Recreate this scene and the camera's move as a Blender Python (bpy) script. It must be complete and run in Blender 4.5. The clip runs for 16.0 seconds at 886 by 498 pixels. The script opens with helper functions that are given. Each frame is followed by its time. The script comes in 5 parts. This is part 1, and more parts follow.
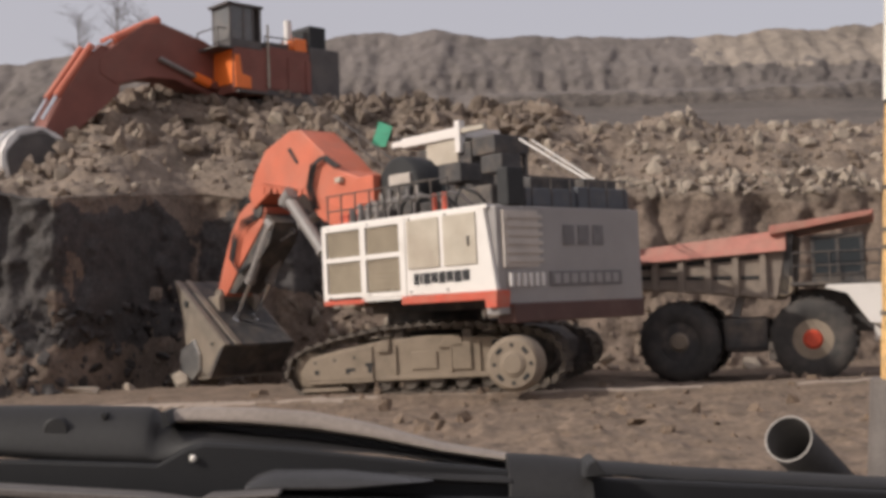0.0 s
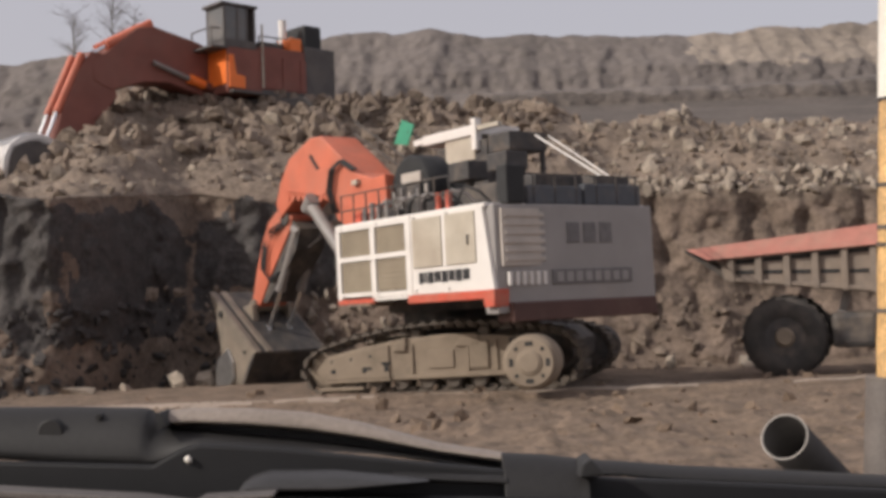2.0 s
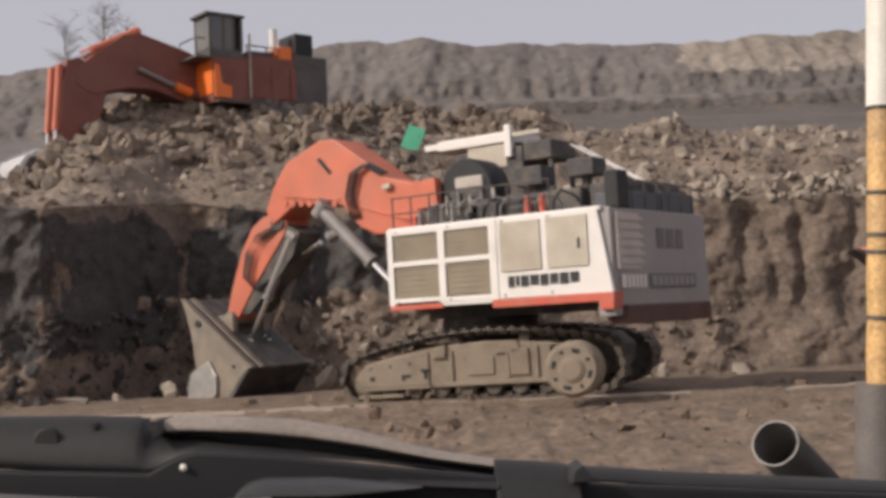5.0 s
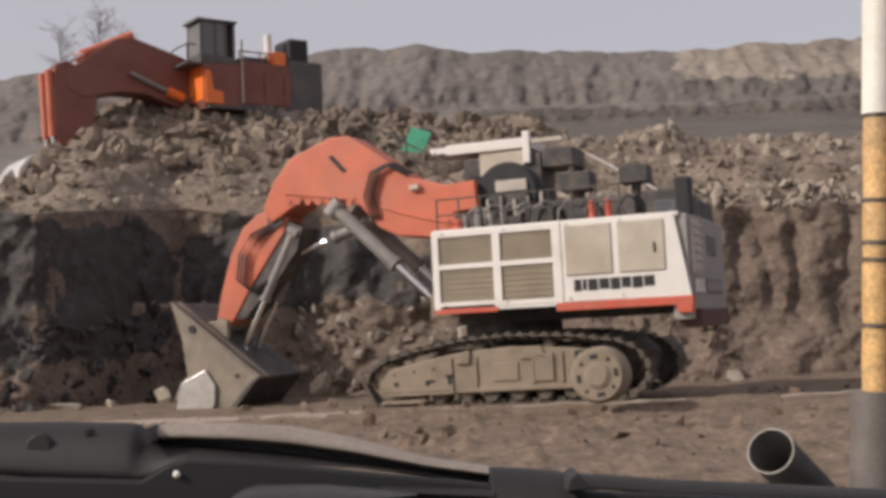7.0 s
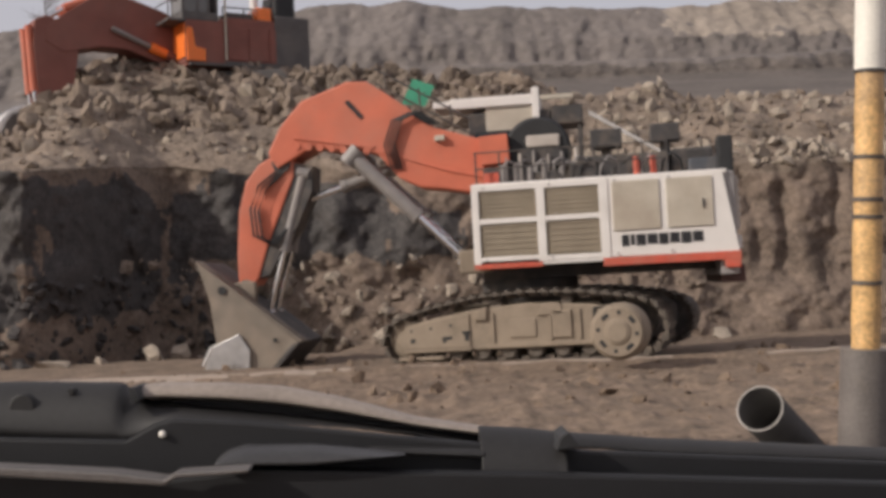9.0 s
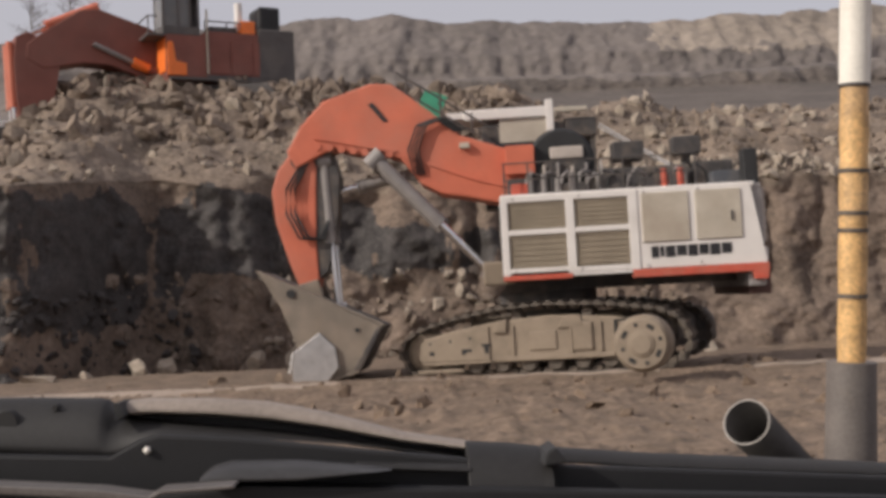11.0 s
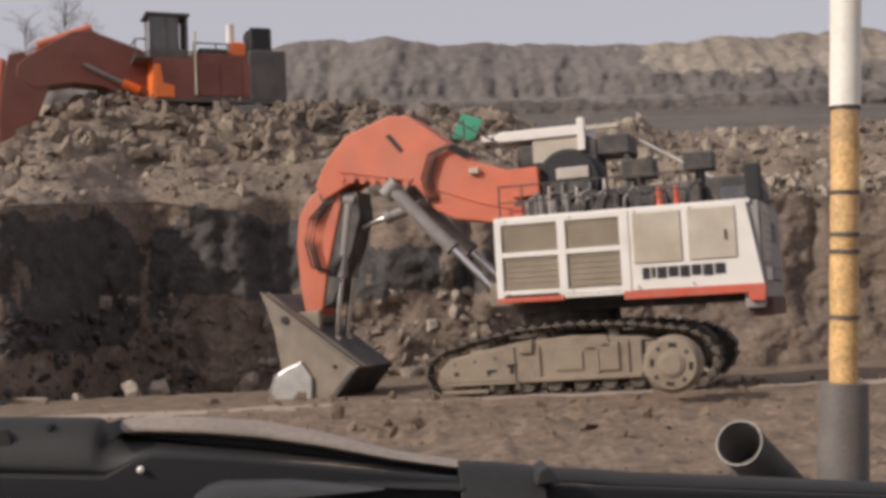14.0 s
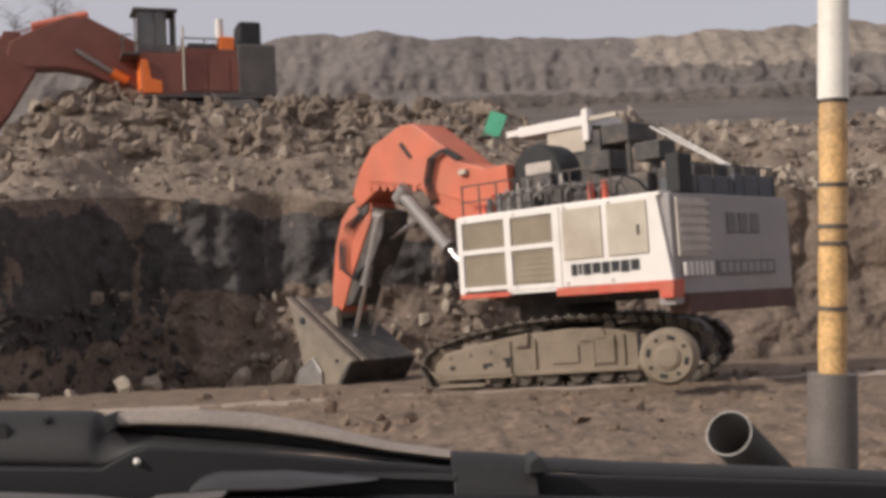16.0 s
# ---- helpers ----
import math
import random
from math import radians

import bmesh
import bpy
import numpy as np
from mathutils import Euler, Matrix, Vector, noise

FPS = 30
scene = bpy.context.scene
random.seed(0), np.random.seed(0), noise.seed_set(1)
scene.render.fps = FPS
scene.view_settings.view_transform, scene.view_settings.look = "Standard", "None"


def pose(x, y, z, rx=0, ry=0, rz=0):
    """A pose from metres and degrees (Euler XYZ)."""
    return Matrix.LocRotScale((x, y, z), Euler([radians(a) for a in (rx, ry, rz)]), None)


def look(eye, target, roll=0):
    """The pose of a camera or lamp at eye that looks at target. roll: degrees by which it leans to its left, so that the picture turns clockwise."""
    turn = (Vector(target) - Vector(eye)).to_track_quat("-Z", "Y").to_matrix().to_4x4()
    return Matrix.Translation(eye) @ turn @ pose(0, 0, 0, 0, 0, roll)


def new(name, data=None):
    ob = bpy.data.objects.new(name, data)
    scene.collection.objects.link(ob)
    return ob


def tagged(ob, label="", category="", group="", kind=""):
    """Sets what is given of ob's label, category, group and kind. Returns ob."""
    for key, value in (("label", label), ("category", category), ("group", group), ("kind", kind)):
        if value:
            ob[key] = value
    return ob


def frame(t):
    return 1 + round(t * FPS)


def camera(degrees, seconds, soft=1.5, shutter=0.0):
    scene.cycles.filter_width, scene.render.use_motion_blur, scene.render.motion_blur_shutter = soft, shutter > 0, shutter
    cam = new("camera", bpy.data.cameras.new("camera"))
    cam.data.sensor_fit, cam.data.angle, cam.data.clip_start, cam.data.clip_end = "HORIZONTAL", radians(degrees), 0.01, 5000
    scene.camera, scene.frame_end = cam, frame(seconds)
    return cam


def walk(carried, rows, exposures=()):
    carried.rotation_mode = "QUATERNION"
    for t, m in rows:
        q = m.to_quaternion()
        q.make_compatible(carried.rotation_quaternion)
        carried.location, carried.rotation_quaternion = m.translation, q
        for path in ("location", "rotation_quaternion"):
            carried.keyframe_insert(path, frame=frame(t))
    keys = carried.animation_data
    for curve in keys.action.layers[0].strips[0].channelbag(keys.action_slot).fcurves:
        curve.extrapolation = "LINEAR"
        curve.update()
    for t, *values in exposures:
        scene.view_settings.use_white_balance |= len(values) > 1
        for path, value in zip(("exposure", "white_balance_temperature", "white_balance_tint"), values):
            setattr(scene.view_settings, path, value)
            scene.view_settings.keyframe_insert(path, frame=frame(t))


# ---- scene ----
EYE = (0.0, 0.0, 2.5)
cam = camera(40, 16.0, soft=3.9)


def held(yaw, pitch, roll, dx, dy, dz):
    eye = Vector(EYE) + Vector((dx, dy, dz))
    y, p = radians(yaw), radians(pitch)
    return look(eye, eye + Vector((-math.sin(y) * math.cos(p), math.cos(y) * math.cos(p), math.sin(p))), roll)


PATH = [
    (0.0, 0.0, 2.9, -2.0, 0.0, 0.0, 0.0), (0.5, -0.038, 2.842, -1.987, 0.0004, -0.0003, 0.0005),
    (1.0, -0.056, 2.808, -2.01, 0.0005, 0.0012, 0.0011), (1.5, -0.117, 2.821, -2.087, 0.001, 0.0014, 0.0009),
    (2.0, -0.187, 2.853, -2.234, 0.0011, 0.0016, 0.0005), (2.5, -0.231, 2.891, -2.313, 0.0013, 0.001, 0.0006),
    (3.0, -0.303, 2.93, -2.326, 0.0012, -0.0008, 0.0009), (3.5, -0.345, 2.996, -2.33, 0.0018, -0.0034, 0.0011),
    (4.0, -0.374, 3.069, -2.41, 0.002, -0.0061, 0.0014), (6.5, -0.808, 3.492, -2.348, 0.0001, -0.0142, -0.0015),
    (7.0, -0.805, 3.535, -2.282, 0.0008, -0.0057, 0.0004), (7.5, -0.83, 3.373, -2.27, 0.001, 0.0017, 0.0014),
    (8.0, -0.917, 2.392, -2.292, 0.0003, 0.0073, 0.0015), (8.5, -1.064, 1.359, -2.327, 0.0004, 0.01, 0.0005),
    (9.0, -1.26, 1.521, -2.337, 0.0009, 0.0108, 0.0008), (11.5, -2.036, 2.182, -2.403, 0.0012, 0.0134, 0.0016),
    (12.0, -2.136, 2.189, -2.364, 0.0011, 0.0119, 0.0011), (12.5, -2.22, 2.214, -2.403, 0.0012, 0.0106, 0.0006),
    (13.0, -2.295, 2.402, -2.379, 0.0013, 0.0087, 0.0003), (13.5, -2.278, 2.801, -2.401, 0.0014, 0.0094, 0.0006),
    (14.0, -2.257, 3.133, -2.39, 0.0014, 0.0065, 0.0001), (14.5, -2.284, 3.153, -2.478, 0.0015, 0.0046, -0.0006),
    (15.0, -2.371, 3.047, -2.584, 0.0017, 0.0009, -0.0004), (15.5, -2.469, 2.935, -2.64, 0.0018, -0.0041, -0.0007),
    (16.0, -2.616, 2.842, -2.68, 0.0012, -0.0075, -0.0014),
]
walk(cam, [(r[0], held(*r[1:])) for r in PATH], exposures=[(0.0, 0.22), (16.0, 0.22)])

# ---- world, sun ----
SUN = Vector((-0.90, -0.38, 0.62)).normalized()
world = bpy.data.worlds.new("sky")
scene.world = world
world.use_nodes = True
wn, wl = world.node_tree.nodes, world.node_tree.links
wbg = next(n for n in wn if n.type == "BACKGROUND")
sky = wn.new("ShaderNodeTexSky")
sky.sky_type, sky.sun_disc = "NISHITA", False
sky.sun_elevation = math.asin(SUN.z)
sky.sun_rotation = math.atan2(SUN.x, SUN.y)
sky.dust_density, sky.air_density, sky.altitude = 5.0, 1.0, 100
haze = wn.new("ShaderNodeMix")
haze.data_type = "RGBA"
haze.inputs["Factor"].default_value = 0.72
haze.inputs["B"].default_value = (5.0, 4.65, 4.9, 1)
wl.new(sky.outputs[0], haze.inputs["A"])
wl.new(haze.outputs["Result"], wbg.inputs["Color"])
wbg.inputs["Strength"].default_value = 0.104
sun = new("sun", bpy.data.lights.new("sun", "SUN"))
sun.data.energy, sun.data.angle, sun.data.color = 2.75, radians(0.8), (1.0, 0.93, 0.85)
sun.matrix_world = look(SUN * 200, (0, 0, 0))


# ---- materials ----
def mat(name, colour, rough=0.7, metal=0.0, vary=0.25, scale=3.0, bump=0.15, dust=0.0, dust_colour=(0.30, 0.23, 0.17), fine=40.0, depth=0.05):
    """Colour varied at two scales, fine relief, and a patchy coat of dust."""
    m = bpy.data.materials.new(name)
    m.use_nodes = True
    n, l = m.node_tree.nodes, m.node_tree.links
    b = n["Principled BSDF"]
    b.inputs["Roughness"].default_value, b.inputs["Metallic"].default_value = rough, metal
    tc = n.new("ShaderNodeTexCoord")
    big, small = n.new("ShaderNodeTexNoise"), n.new("ShaderNodeTexNoise")
    for t, s, d in ((big, scale, 5), (small, fine, 3)):
        t.inputs["Scale"].default_value, t.inputs["Detail"].default_value = s, d
        l.new(tc.outputs["Object"], t.inputs["Vector"])
    ramp = n.new("ShaderNodeValToRGB")
    lo, hi = 1 - vary, 1 + vary
    ramp.color_ramp.elements[0].position, ramp.color_ramp.elements[1].position = 0.33, 0.68
    ramp.color_ramp.elements[0].color = (*[c * lo for c in colour], 1)
    ramp.color_ramp.elements[1].color = (*[min(1, c * hi) for c in colour], 1)
    add = n.new("ShaderNodeMath")
    add.operation = "MULTIPLY_ADD"
    add.inputs[1].default_value, add.inputs[2].default_value = 0.5, 0.0
    l.new(small.outputs["Fac"], add.inputs[0])
    mid = n.new("ShaderNodeMath")
    mid.operation = "MULTIPLY_ADD"
    mid.inputs[1].default_value = 0.5
    l.new(big.outputs["Fac"], mid.inputs[0])
    l.new(add.outputs[0], mid.inputs[2])
    l.new(mid.outputs[0], ramp.inputs[0])
    out = ramp.outputs[0]
    if dust:
        pat = n.new("ShaderNodeTexNoise")
        pat.inputs["Scale"].default_value, pat.inputs["Detail"].default_value = scale * 0.45, 8
        pat.inputs["Roughness"].default_value = 0.65
        l.new(tc.outputs["Object"], pat.inputs["Vector"])
        r2 = n.new("ShaderNodeValToRGB")
        r2.color_ramp.elements[0].position, r2.color_ramp.elements[1].position = 0.62 - 0.4 * dust, 0.85 - 0.35 * dust
        r2.color_ramp.elements[1].color = (dust, dust, dust, 1)
        l.new(pat.outputs["Fac"], r2.inputs[0])
        mx = n.new("ShaderNodeMix")
        mx.data_type = "RGBA"
        mx.inputs["B"].default_value = (*dust_colour, 1)
        l.new(r2.outputs[0], mx.inputs["Factor"])
        l.new(out, mx.inputs["A"])
        out = mx.outputs["Result"]
    l.new(out, b.inputs["Base Color"])
    if bump:
        bp = n.new("ShaderNodeBump")
        bp.inputs["Strength"].default_value, bp.inputs["Distance"].default_value = bump, depth
        l.new(mid.outputs[0], bp.inputs["Height"])
        l.new(bp.outputs[0], b.inputs["Normal"])
    return m


SOIL = mat("brown_soil", (0.165, 0.118, 0.084), 0.95, vary=0.6, scale=1.3, bump=0.8, fine=7)
# haul road edge, its colour lightened to paint the sunlit line
SUNLINE = mat("sunlit_haul_road_edge", (0.33, 0.265, 0.215), 0.9, vary=0.22, scale=0.5, bump=0.4, fine=9)
RUBBLE = mat("blasted_overburden", (0.19, 0.147, 0.114), 0.95, vary=0.5, scale=0.4, bump=0.9, fine=5)
COAL = mat("coal_face", (0.052, 0.045, 0.042), 0.8, vary=0.6, scale=1.2, bump=0.9, fine=6)
BANK = mat("dark_brown_bank", (0.16, 0.119, 0.092), 0.95, vary=0.5, scale=0.6, bump=0.9, fine=5)
# pale dusty grey; on the rear louvre it paints the better lit part
PALE = mat("pale_dusty_lit_grey", (0.47, 0.42, 0.375), 0.7, vary=0.2, scale=1.5, bump=0.1, dust=0.4)
# highwall colour greyed and flattened to carry the distance haze
WALL = mat("haze_greyed_highwall", (0.15, 0.129, 0.118), 0.95, vary=0.28, scale=0.05, bump=0.8, fine=0.8)
WALLPALE = mat("pale_weathered_highwall", (0.245, 0.205, 0.17), 0.95, vary=0.35, scale=0.1, bump=0.8, fine=0.8)
# darker rock colour that paints the shadow along the highwall foot
SHADOWBAND = mat("shadow_band_rock", (0.105, 0.087, 0.076), 0.95, vary=0.4, scale=0.15, bump=0.8, fine=1.5)
ROCK = mat("pale_broken_rock", (0.30, 0.25, 0.20), 0.9, vary=0.35, scale=2.0, bump=0.5, fine=14)
WHITE = mat("dusty_white_paint", (0.74, 0.70, 0.66), 0.45, vary=0.06, scale=1.2, bump=0.03, dust=0.25)
GRILLE = mat("tan_radiator_grille", (0.27, 0.225, 0.165), 0.8, vary=0.2, scale=1.5, bump=0.3, dust=0.3)
DOOR = mat("dusty_cream_door", (0.50, 0.45, 0.37), 0.55, vary=0.15, scale=1.1, bump=0.05, dust=0.5)
REDSTRIPE = mat("faded_red_paint", (0.55, 0.10, 0.06), 0.5, vary=0.15, bump=0.05, dust=0.4)
ORANGE = mat("orange_boom_paint", (0.56, 0.145, 0.08), 0.6, vary=0.22, scale=1.0, bump=0.08, dust=0.42, dust_colour=(0.36, 0.2, 0.15))
# grey paint darkened to hold the shade on the shovel's rear
GREYPAINT = mat("shade_darkened_grey_paint", (0.30, 0.28, 0.27), 0.6, vary=0.14, scale=0.8, bump=0.08, dust=0.3)
# dark steel of the distant excavator, lightened in colour to stand for haze
HAZEDARK = mat("haze_lifted_dark_steel", (0.10, 0.09, 0.087), 0.8, vary=0.3, scale=1.5, bump=0.1, dust=0.4, dust_colour=(0.2, 0.17, 0.15))
GREYDARK = mat("faded_dark_grey_stencil", (0.15, 0.14, 0.14), 0.6, vary=0.35, scale=5, bump=0.05, dust=0.3, dust_colour=(0.28, 0.26, 0.25))
# dark greasy steel; also paints shade on far crawler, bucket back and stick web
DARKSTEEL = mat("dark_grease_and_shade_steel", (0.058, 0.053, 0.052), 0.65, metal=0.1, vary=0.4, bump=0.2, dust=0.4)
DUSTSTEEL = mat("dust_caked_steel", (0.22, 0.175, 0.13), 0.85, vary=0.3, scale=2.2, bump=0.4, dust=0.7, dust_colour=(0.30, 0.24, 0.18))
SHOE = mat("worn_track_shoe_steel", (0.12, 0.10, 0.082), 0.65, metal=0.3, vary=0.4, scale=5, bump=0.3, dust=0.35)
CHROME = mat("chrome_cylinder_rod", (0.75, 0.75, 0.76), 0.18, metal=1.0, vary=0.05, bump=0.0)
CYL = mat("grey_cylinder_paint", (0.23, 0.21, 0.20), 0.5, vary=0.2, bump=0.08, dust=0.3)
BUCKET = mat("scoured_bucket_steel", (0.22, 0.185, 0.15), 0.6, metal=0.25, vary=0.35, scale=1.5, bump=0.3, dust=0.5)
POLISHED = mat("polished_bucket_lip", (0.62, 0.61, 0.60), 0.32, metal=0.9, vary=0.2, scale=3, bump=0.1)
SCOURED = mat("scoured_grey_steel", (0.66, 0.63, 0.60), 0.38, metal=0.5, vary=0.35, scale=1.2, bump=0.15, dust=0.3)
BLACK = mat("black_rubber", (0.02, 0.02, 0.021), 0.7, vary=0.3, bump=0.15)
TYRE = mat("dusty_tyre_rubber", (0.05, 0.046, 0.043), 0.85, vary=0.25, bump=0.3, dust=0.45, dust_colour=(0.16, 0.13, 0.11))
BLUEGREY = mat("dull_blue_grey_paint", (0.075, 0.08, 0.092), 0.6, vary=0.2, bump=0.08, dust=0.3)
GREEN = mat("green_flag_cloth", (0.05, 0.28, 0.17), 0.8, vary=0.15, bump=0.1)
LETTER = mat("black_lettering", (0.02, 0.02, 0.022), 0.5, vary=0.2, bump=0.0)
GLASS = bpy.data.materials.new("dark_tinted_glass")
GLASS.use_nodes = True
gb = GLASS.node_tree.nodes["Principled BSDF"]
gb.inputs["Base Color"].default_value, gb.inputs["Roughness"].default_value = (0.02, 0.025, 0.028, 1), 0.08
# opaque grey panes: the hazy sky behind the cab is painted in
SCREEN = mat("hazy_grey_cab_glass", (0.13, 0.13, 0.13), 0.2, vary=0.15, scale=1.2, bump=0.0, dust=0.3)
# excavator orange with its shaded side and the haze put into the colour
SHADEORANGE = mat("shaded_hazy_orange_paint", (0.215, 0.075, 0.056), 0.7, vary=0.25, scale=0.8, bump=0.06, dust=0.35, dust_colour=(0.19, 0.12, 0.095))
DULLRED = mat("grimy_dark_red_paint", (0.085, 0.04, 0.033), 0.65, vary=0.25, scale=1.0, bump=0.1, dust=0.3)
# the same orange painted brighter where the sun strikes it
SUNORANGE = mat("sunlit_orange_paint", (0.85, 0.19, 0.03), 0.45, vary=0.1, bump=0.03)
TRUCKBODY = mat("dusty_tan_dump_body", (0.23, 0.185, 0.15), 0.7, vary=0.25, bump=0.1, dust=0.4)
TRUCKRED = mat("sunbleached_red_truck_paint", (0.42, 0.17, 0.13), 0.6, vary=0.2, bump=0.08, dust=0.45)
HUBRED = mat("red_wheel_hub", (0.60, 0.07, 0.03), 0.5, vary=0.2, bump=0.05)
TRIM = mat("matt_black_plastic", (0.007, 0.007, 0.0083), 0.65, vary=0.3, scale=20, bump=0.05, fine=200, depth=0.0006)
SCUTTLE = mat("dusty_black_plastic", (0.017, 0.0157, 0.0153), 0.62, vary=0.3, scale=15, bump=0.05, fine=180, depth=0.0006)
# grey plastic made paler: the sun on the wiper is in the colour
TRIMLIT = mat("sunlit_grey_plastic", (0.27, 0.225, 0.19), 0.5, vary=0.25, scale=15, bump=0.05, fine=180, depth=0.0006)
PIPE = mat("bare_grey_steel_pipe", (0.035, 0.031, 0.029), 0.55, metal=0.2, vary=0.3, scale=30, bump=0.08, fine=300, depth=0.0006)
SLEEVE = mat("weathered_grey_sleeve", (0.15, 0.13, 0.118), 0.6, vary=0.25, scale=18, bump=0.05, dust=0.3, fine=200, depth=0.0006)
TRIMDULL = mat("dull_grey_plastic", (0.04, 0.039, 0.04), 0.45, vary=0.25, scale=15, bump=0.05, fine=180, depth=0.0006)
PIPERIM = mat("cut_steel_rim", (0.17, 0.155, 0.145), 0.5, metal=0.5, vary=0.2, scale=40, bump=0.05, fine=300, depth=0.0006)
POLEWHITE = mat("white_pole_paint", (0.78, 0.74, 0.66), 0.5, vary=0.1, scale=25, bump=0.04, dust=0.2, fine=200, depth=0.0006)
POLEYELLOW = mat("worn_amber_pole", (0.62, 0.38, 0.16), 0.5, vary=0.45, scale=22, bump=0.1, dust=0.45, dust_colour=(0.35, 0.27, 0.2), fine=150, depth=0.0006)
BARK = mat("bare_bark", (0.20, 0.18, 0.17), 0.9, vary=0.3, bump=0.3)


# ---- mesh helpers ----
def box(bm, x0, x1, y0, y1, z0, z1):
    v = [bm.verts.new((x, y, z)) for x in (x0, x1) for y in (y0, y1) for z in (z0, z1)]
    for f in ((0, 1, 3, 2), (4, 6, 7, 5), (0, 4, 5, 1), (2, 3, 7, 6), (0, 2, 6, 4), (1, 5, 7, 3)):
        bm.faces.new([v[i] for i in f])


def prism(bm, poly, y0, y1):
    """A side profile of (x, z) drawn out from y0 to y1."""
    a = [bm.verts.new((x, y0, z)) for x, z in poly]
    b = [bm.verts.new((x, y1, z)) for x, z in poly]
    bm.faces.new(a)
    bm.faces.new(b[::-1])
    for i in range(len(poly)):
        j = (i + 1) % len(poly)
        bm.faces.new((a[j], a[i], b[i], b[j]))


def plan(bm, poly, z0, z1):
    """A plan outline of (x, y) drawn up from z0 to z1."""
    a = [bm.verts.new((x, y, z0)) for x, y in poly]
    b = [bm.verts.new((x, y, z1)) for x, y in poly]
    bm.faces.new(a[::-1])
    bm.faces.new(b)
    for i in range(len(poly)):
        j = (i + 1) % len(poly)
        bm.faces.new((a[i], a[j], b[j], b[i]))


def close(bm, ring):
    """A flat cap with a crisp edge."""
    for e in bm.faces.new(ring).edges:
        e.smooth = False


def rod(bm, p, q, r, r2=None, n=14, cap=True):
    p, q = Vector(p), Vector(q)
    r2 = r if r2 is None else r2
    m = (q - p).to_track_quat("Z", "Y").to_matrix()
    rings = []
    for c, s in ((p, r), (q, r2)):
        rings.append([bm.verts.new(c + m @ Vector((s * math.cos(2 * math.pi * i / n), s * math.sin(2 * math.pi * i / n), 0))) for i in range(n)])
    for i in range(n):
        j = (i + 1) % n
        f = bm.faces.new((rings[0][i], rings[0][j], rings[1][j], rings[1][i]))
        f.smooth = True
    if cap:
        close(bm, rings[0][::-1])
        close(bm, rings[1])


def sweep(bm, pts, r, n=8):
    """A bent tube through pts."""
    pts = [Vector(p) for p in pts]
    rings = []
    for k, p in enumerate(pts):
        d = (pts[min(k + 1, len(pts) - 1)] - pts[max(k - 1, 0)]).normalized()
        m = d.to_track_quat("Z", "Y").to_matrix()
        rk = r[k] if isinstance(r, (list, tuple)) else r
        rings.append([bm.verts.new(p + m @ Vector((rk * math.cos(2 * math.pi * i / n), rk * math.sin(2 * math.pi * i / n), 0))) for i in range(n)])
    for a, b in zip(rings, rings[1:]):
        for i in range(n):
            j = (i + 1) % n
            f = bm.faces.new((a[i], a[j], b[j], b[i]))
            f.smooth = True
    close(bm, rings[0][::-1])
    close(bm, rings[-1])


def lathe(bm, prof, axis="y", n=32, at=(0, 0, 0)):
    """Rings of (radius, offset along the axis), closed to a solid of revolution."""
    at = Vector(at)
    rings = []
    for r, o in prof:
        ring = []
        for i in range(n):
            a = 2 * math.pi * i / n
            c, s = r * math.cos(a), r * math.sin(a)
            ring.append(bm.verts.new(at + (Vector((c, o, s)) if axis == "y" else Vector((c, s, o)))))
        rings.append(ring)
    for a, b in zip(rings, rings[1:]):
        for i in range(n):
            j = (i + 1) % n
            f = bm.faces.new((a[i], a[j], b[j], b[i]))
            f.smooth = True
    close(bm, rings[0])
    close(bm, rings[-1][::-1])


def soften(bm, w=0.03):
    bmesh.ops.recalc_face_normals(bm, faces=bm.faces)
    es = [e for e in bm.edges if len(e.link_faces) == 2 and e.calc_face_angle(0) > 0.6]
    bmesh.ops.bevel(bm, geom=es, offset=w, segments=2, affect="EDGES", profile=0.6, clamp_overlap=True)


def mesh_of(name, bm, material, bevel=0.0):
    if bevel:
        soften(bm, bevel)
    else:
        bmesh.ops.recalc_face_normals(bm, faces=bm.faces)
    me = bpy.data.meshes.new(name)
    bm.to_mesh(me)
    bm.free()
    me.materials.append(material)
    return me


def part(name, bm, material, parent, label="", bevel=0.0):
    ob = new(name, mesh_of(name, bm, material, bevel))
    ob.parent = parent
    return tagged(ob, label) if label else ob


def boxes(name, dims, material, parent, label="", bevel=0.02):
    """One part for each box; returns the last."""
    for d in dims:
        bm = bmesh.new()
        box(bm, *d)
        made = part(name, bm, material, parent, label, bevel)
    return made


def rods(name, segs, r, material, parent, label="", n=10):
    for p, q in segs:
        bm = bmesh.new()
        rod(bm, p, q, r, n=n)
        part(name, bm, material, parent, label)


def thing(name, label, category, group="", at=None):
    ob = new(name)
    if at is not None:
        ob.matrix_basis = at
    return tagged(ob, label, category, group)


# ---- ground ----
def lattice(p, seed):
    h = (p[0] * 374761393 + p[1] * 668265263 + p[2] * 2147483647 + seed * 1274126177) & 0xFFFFFFFF
    h = ((h ^ (h >> 13)) * 1274126177) & 0xFFFFFFFF
    return ((h ^ (h >> 16)) & 0xFFFF) / 65535.0


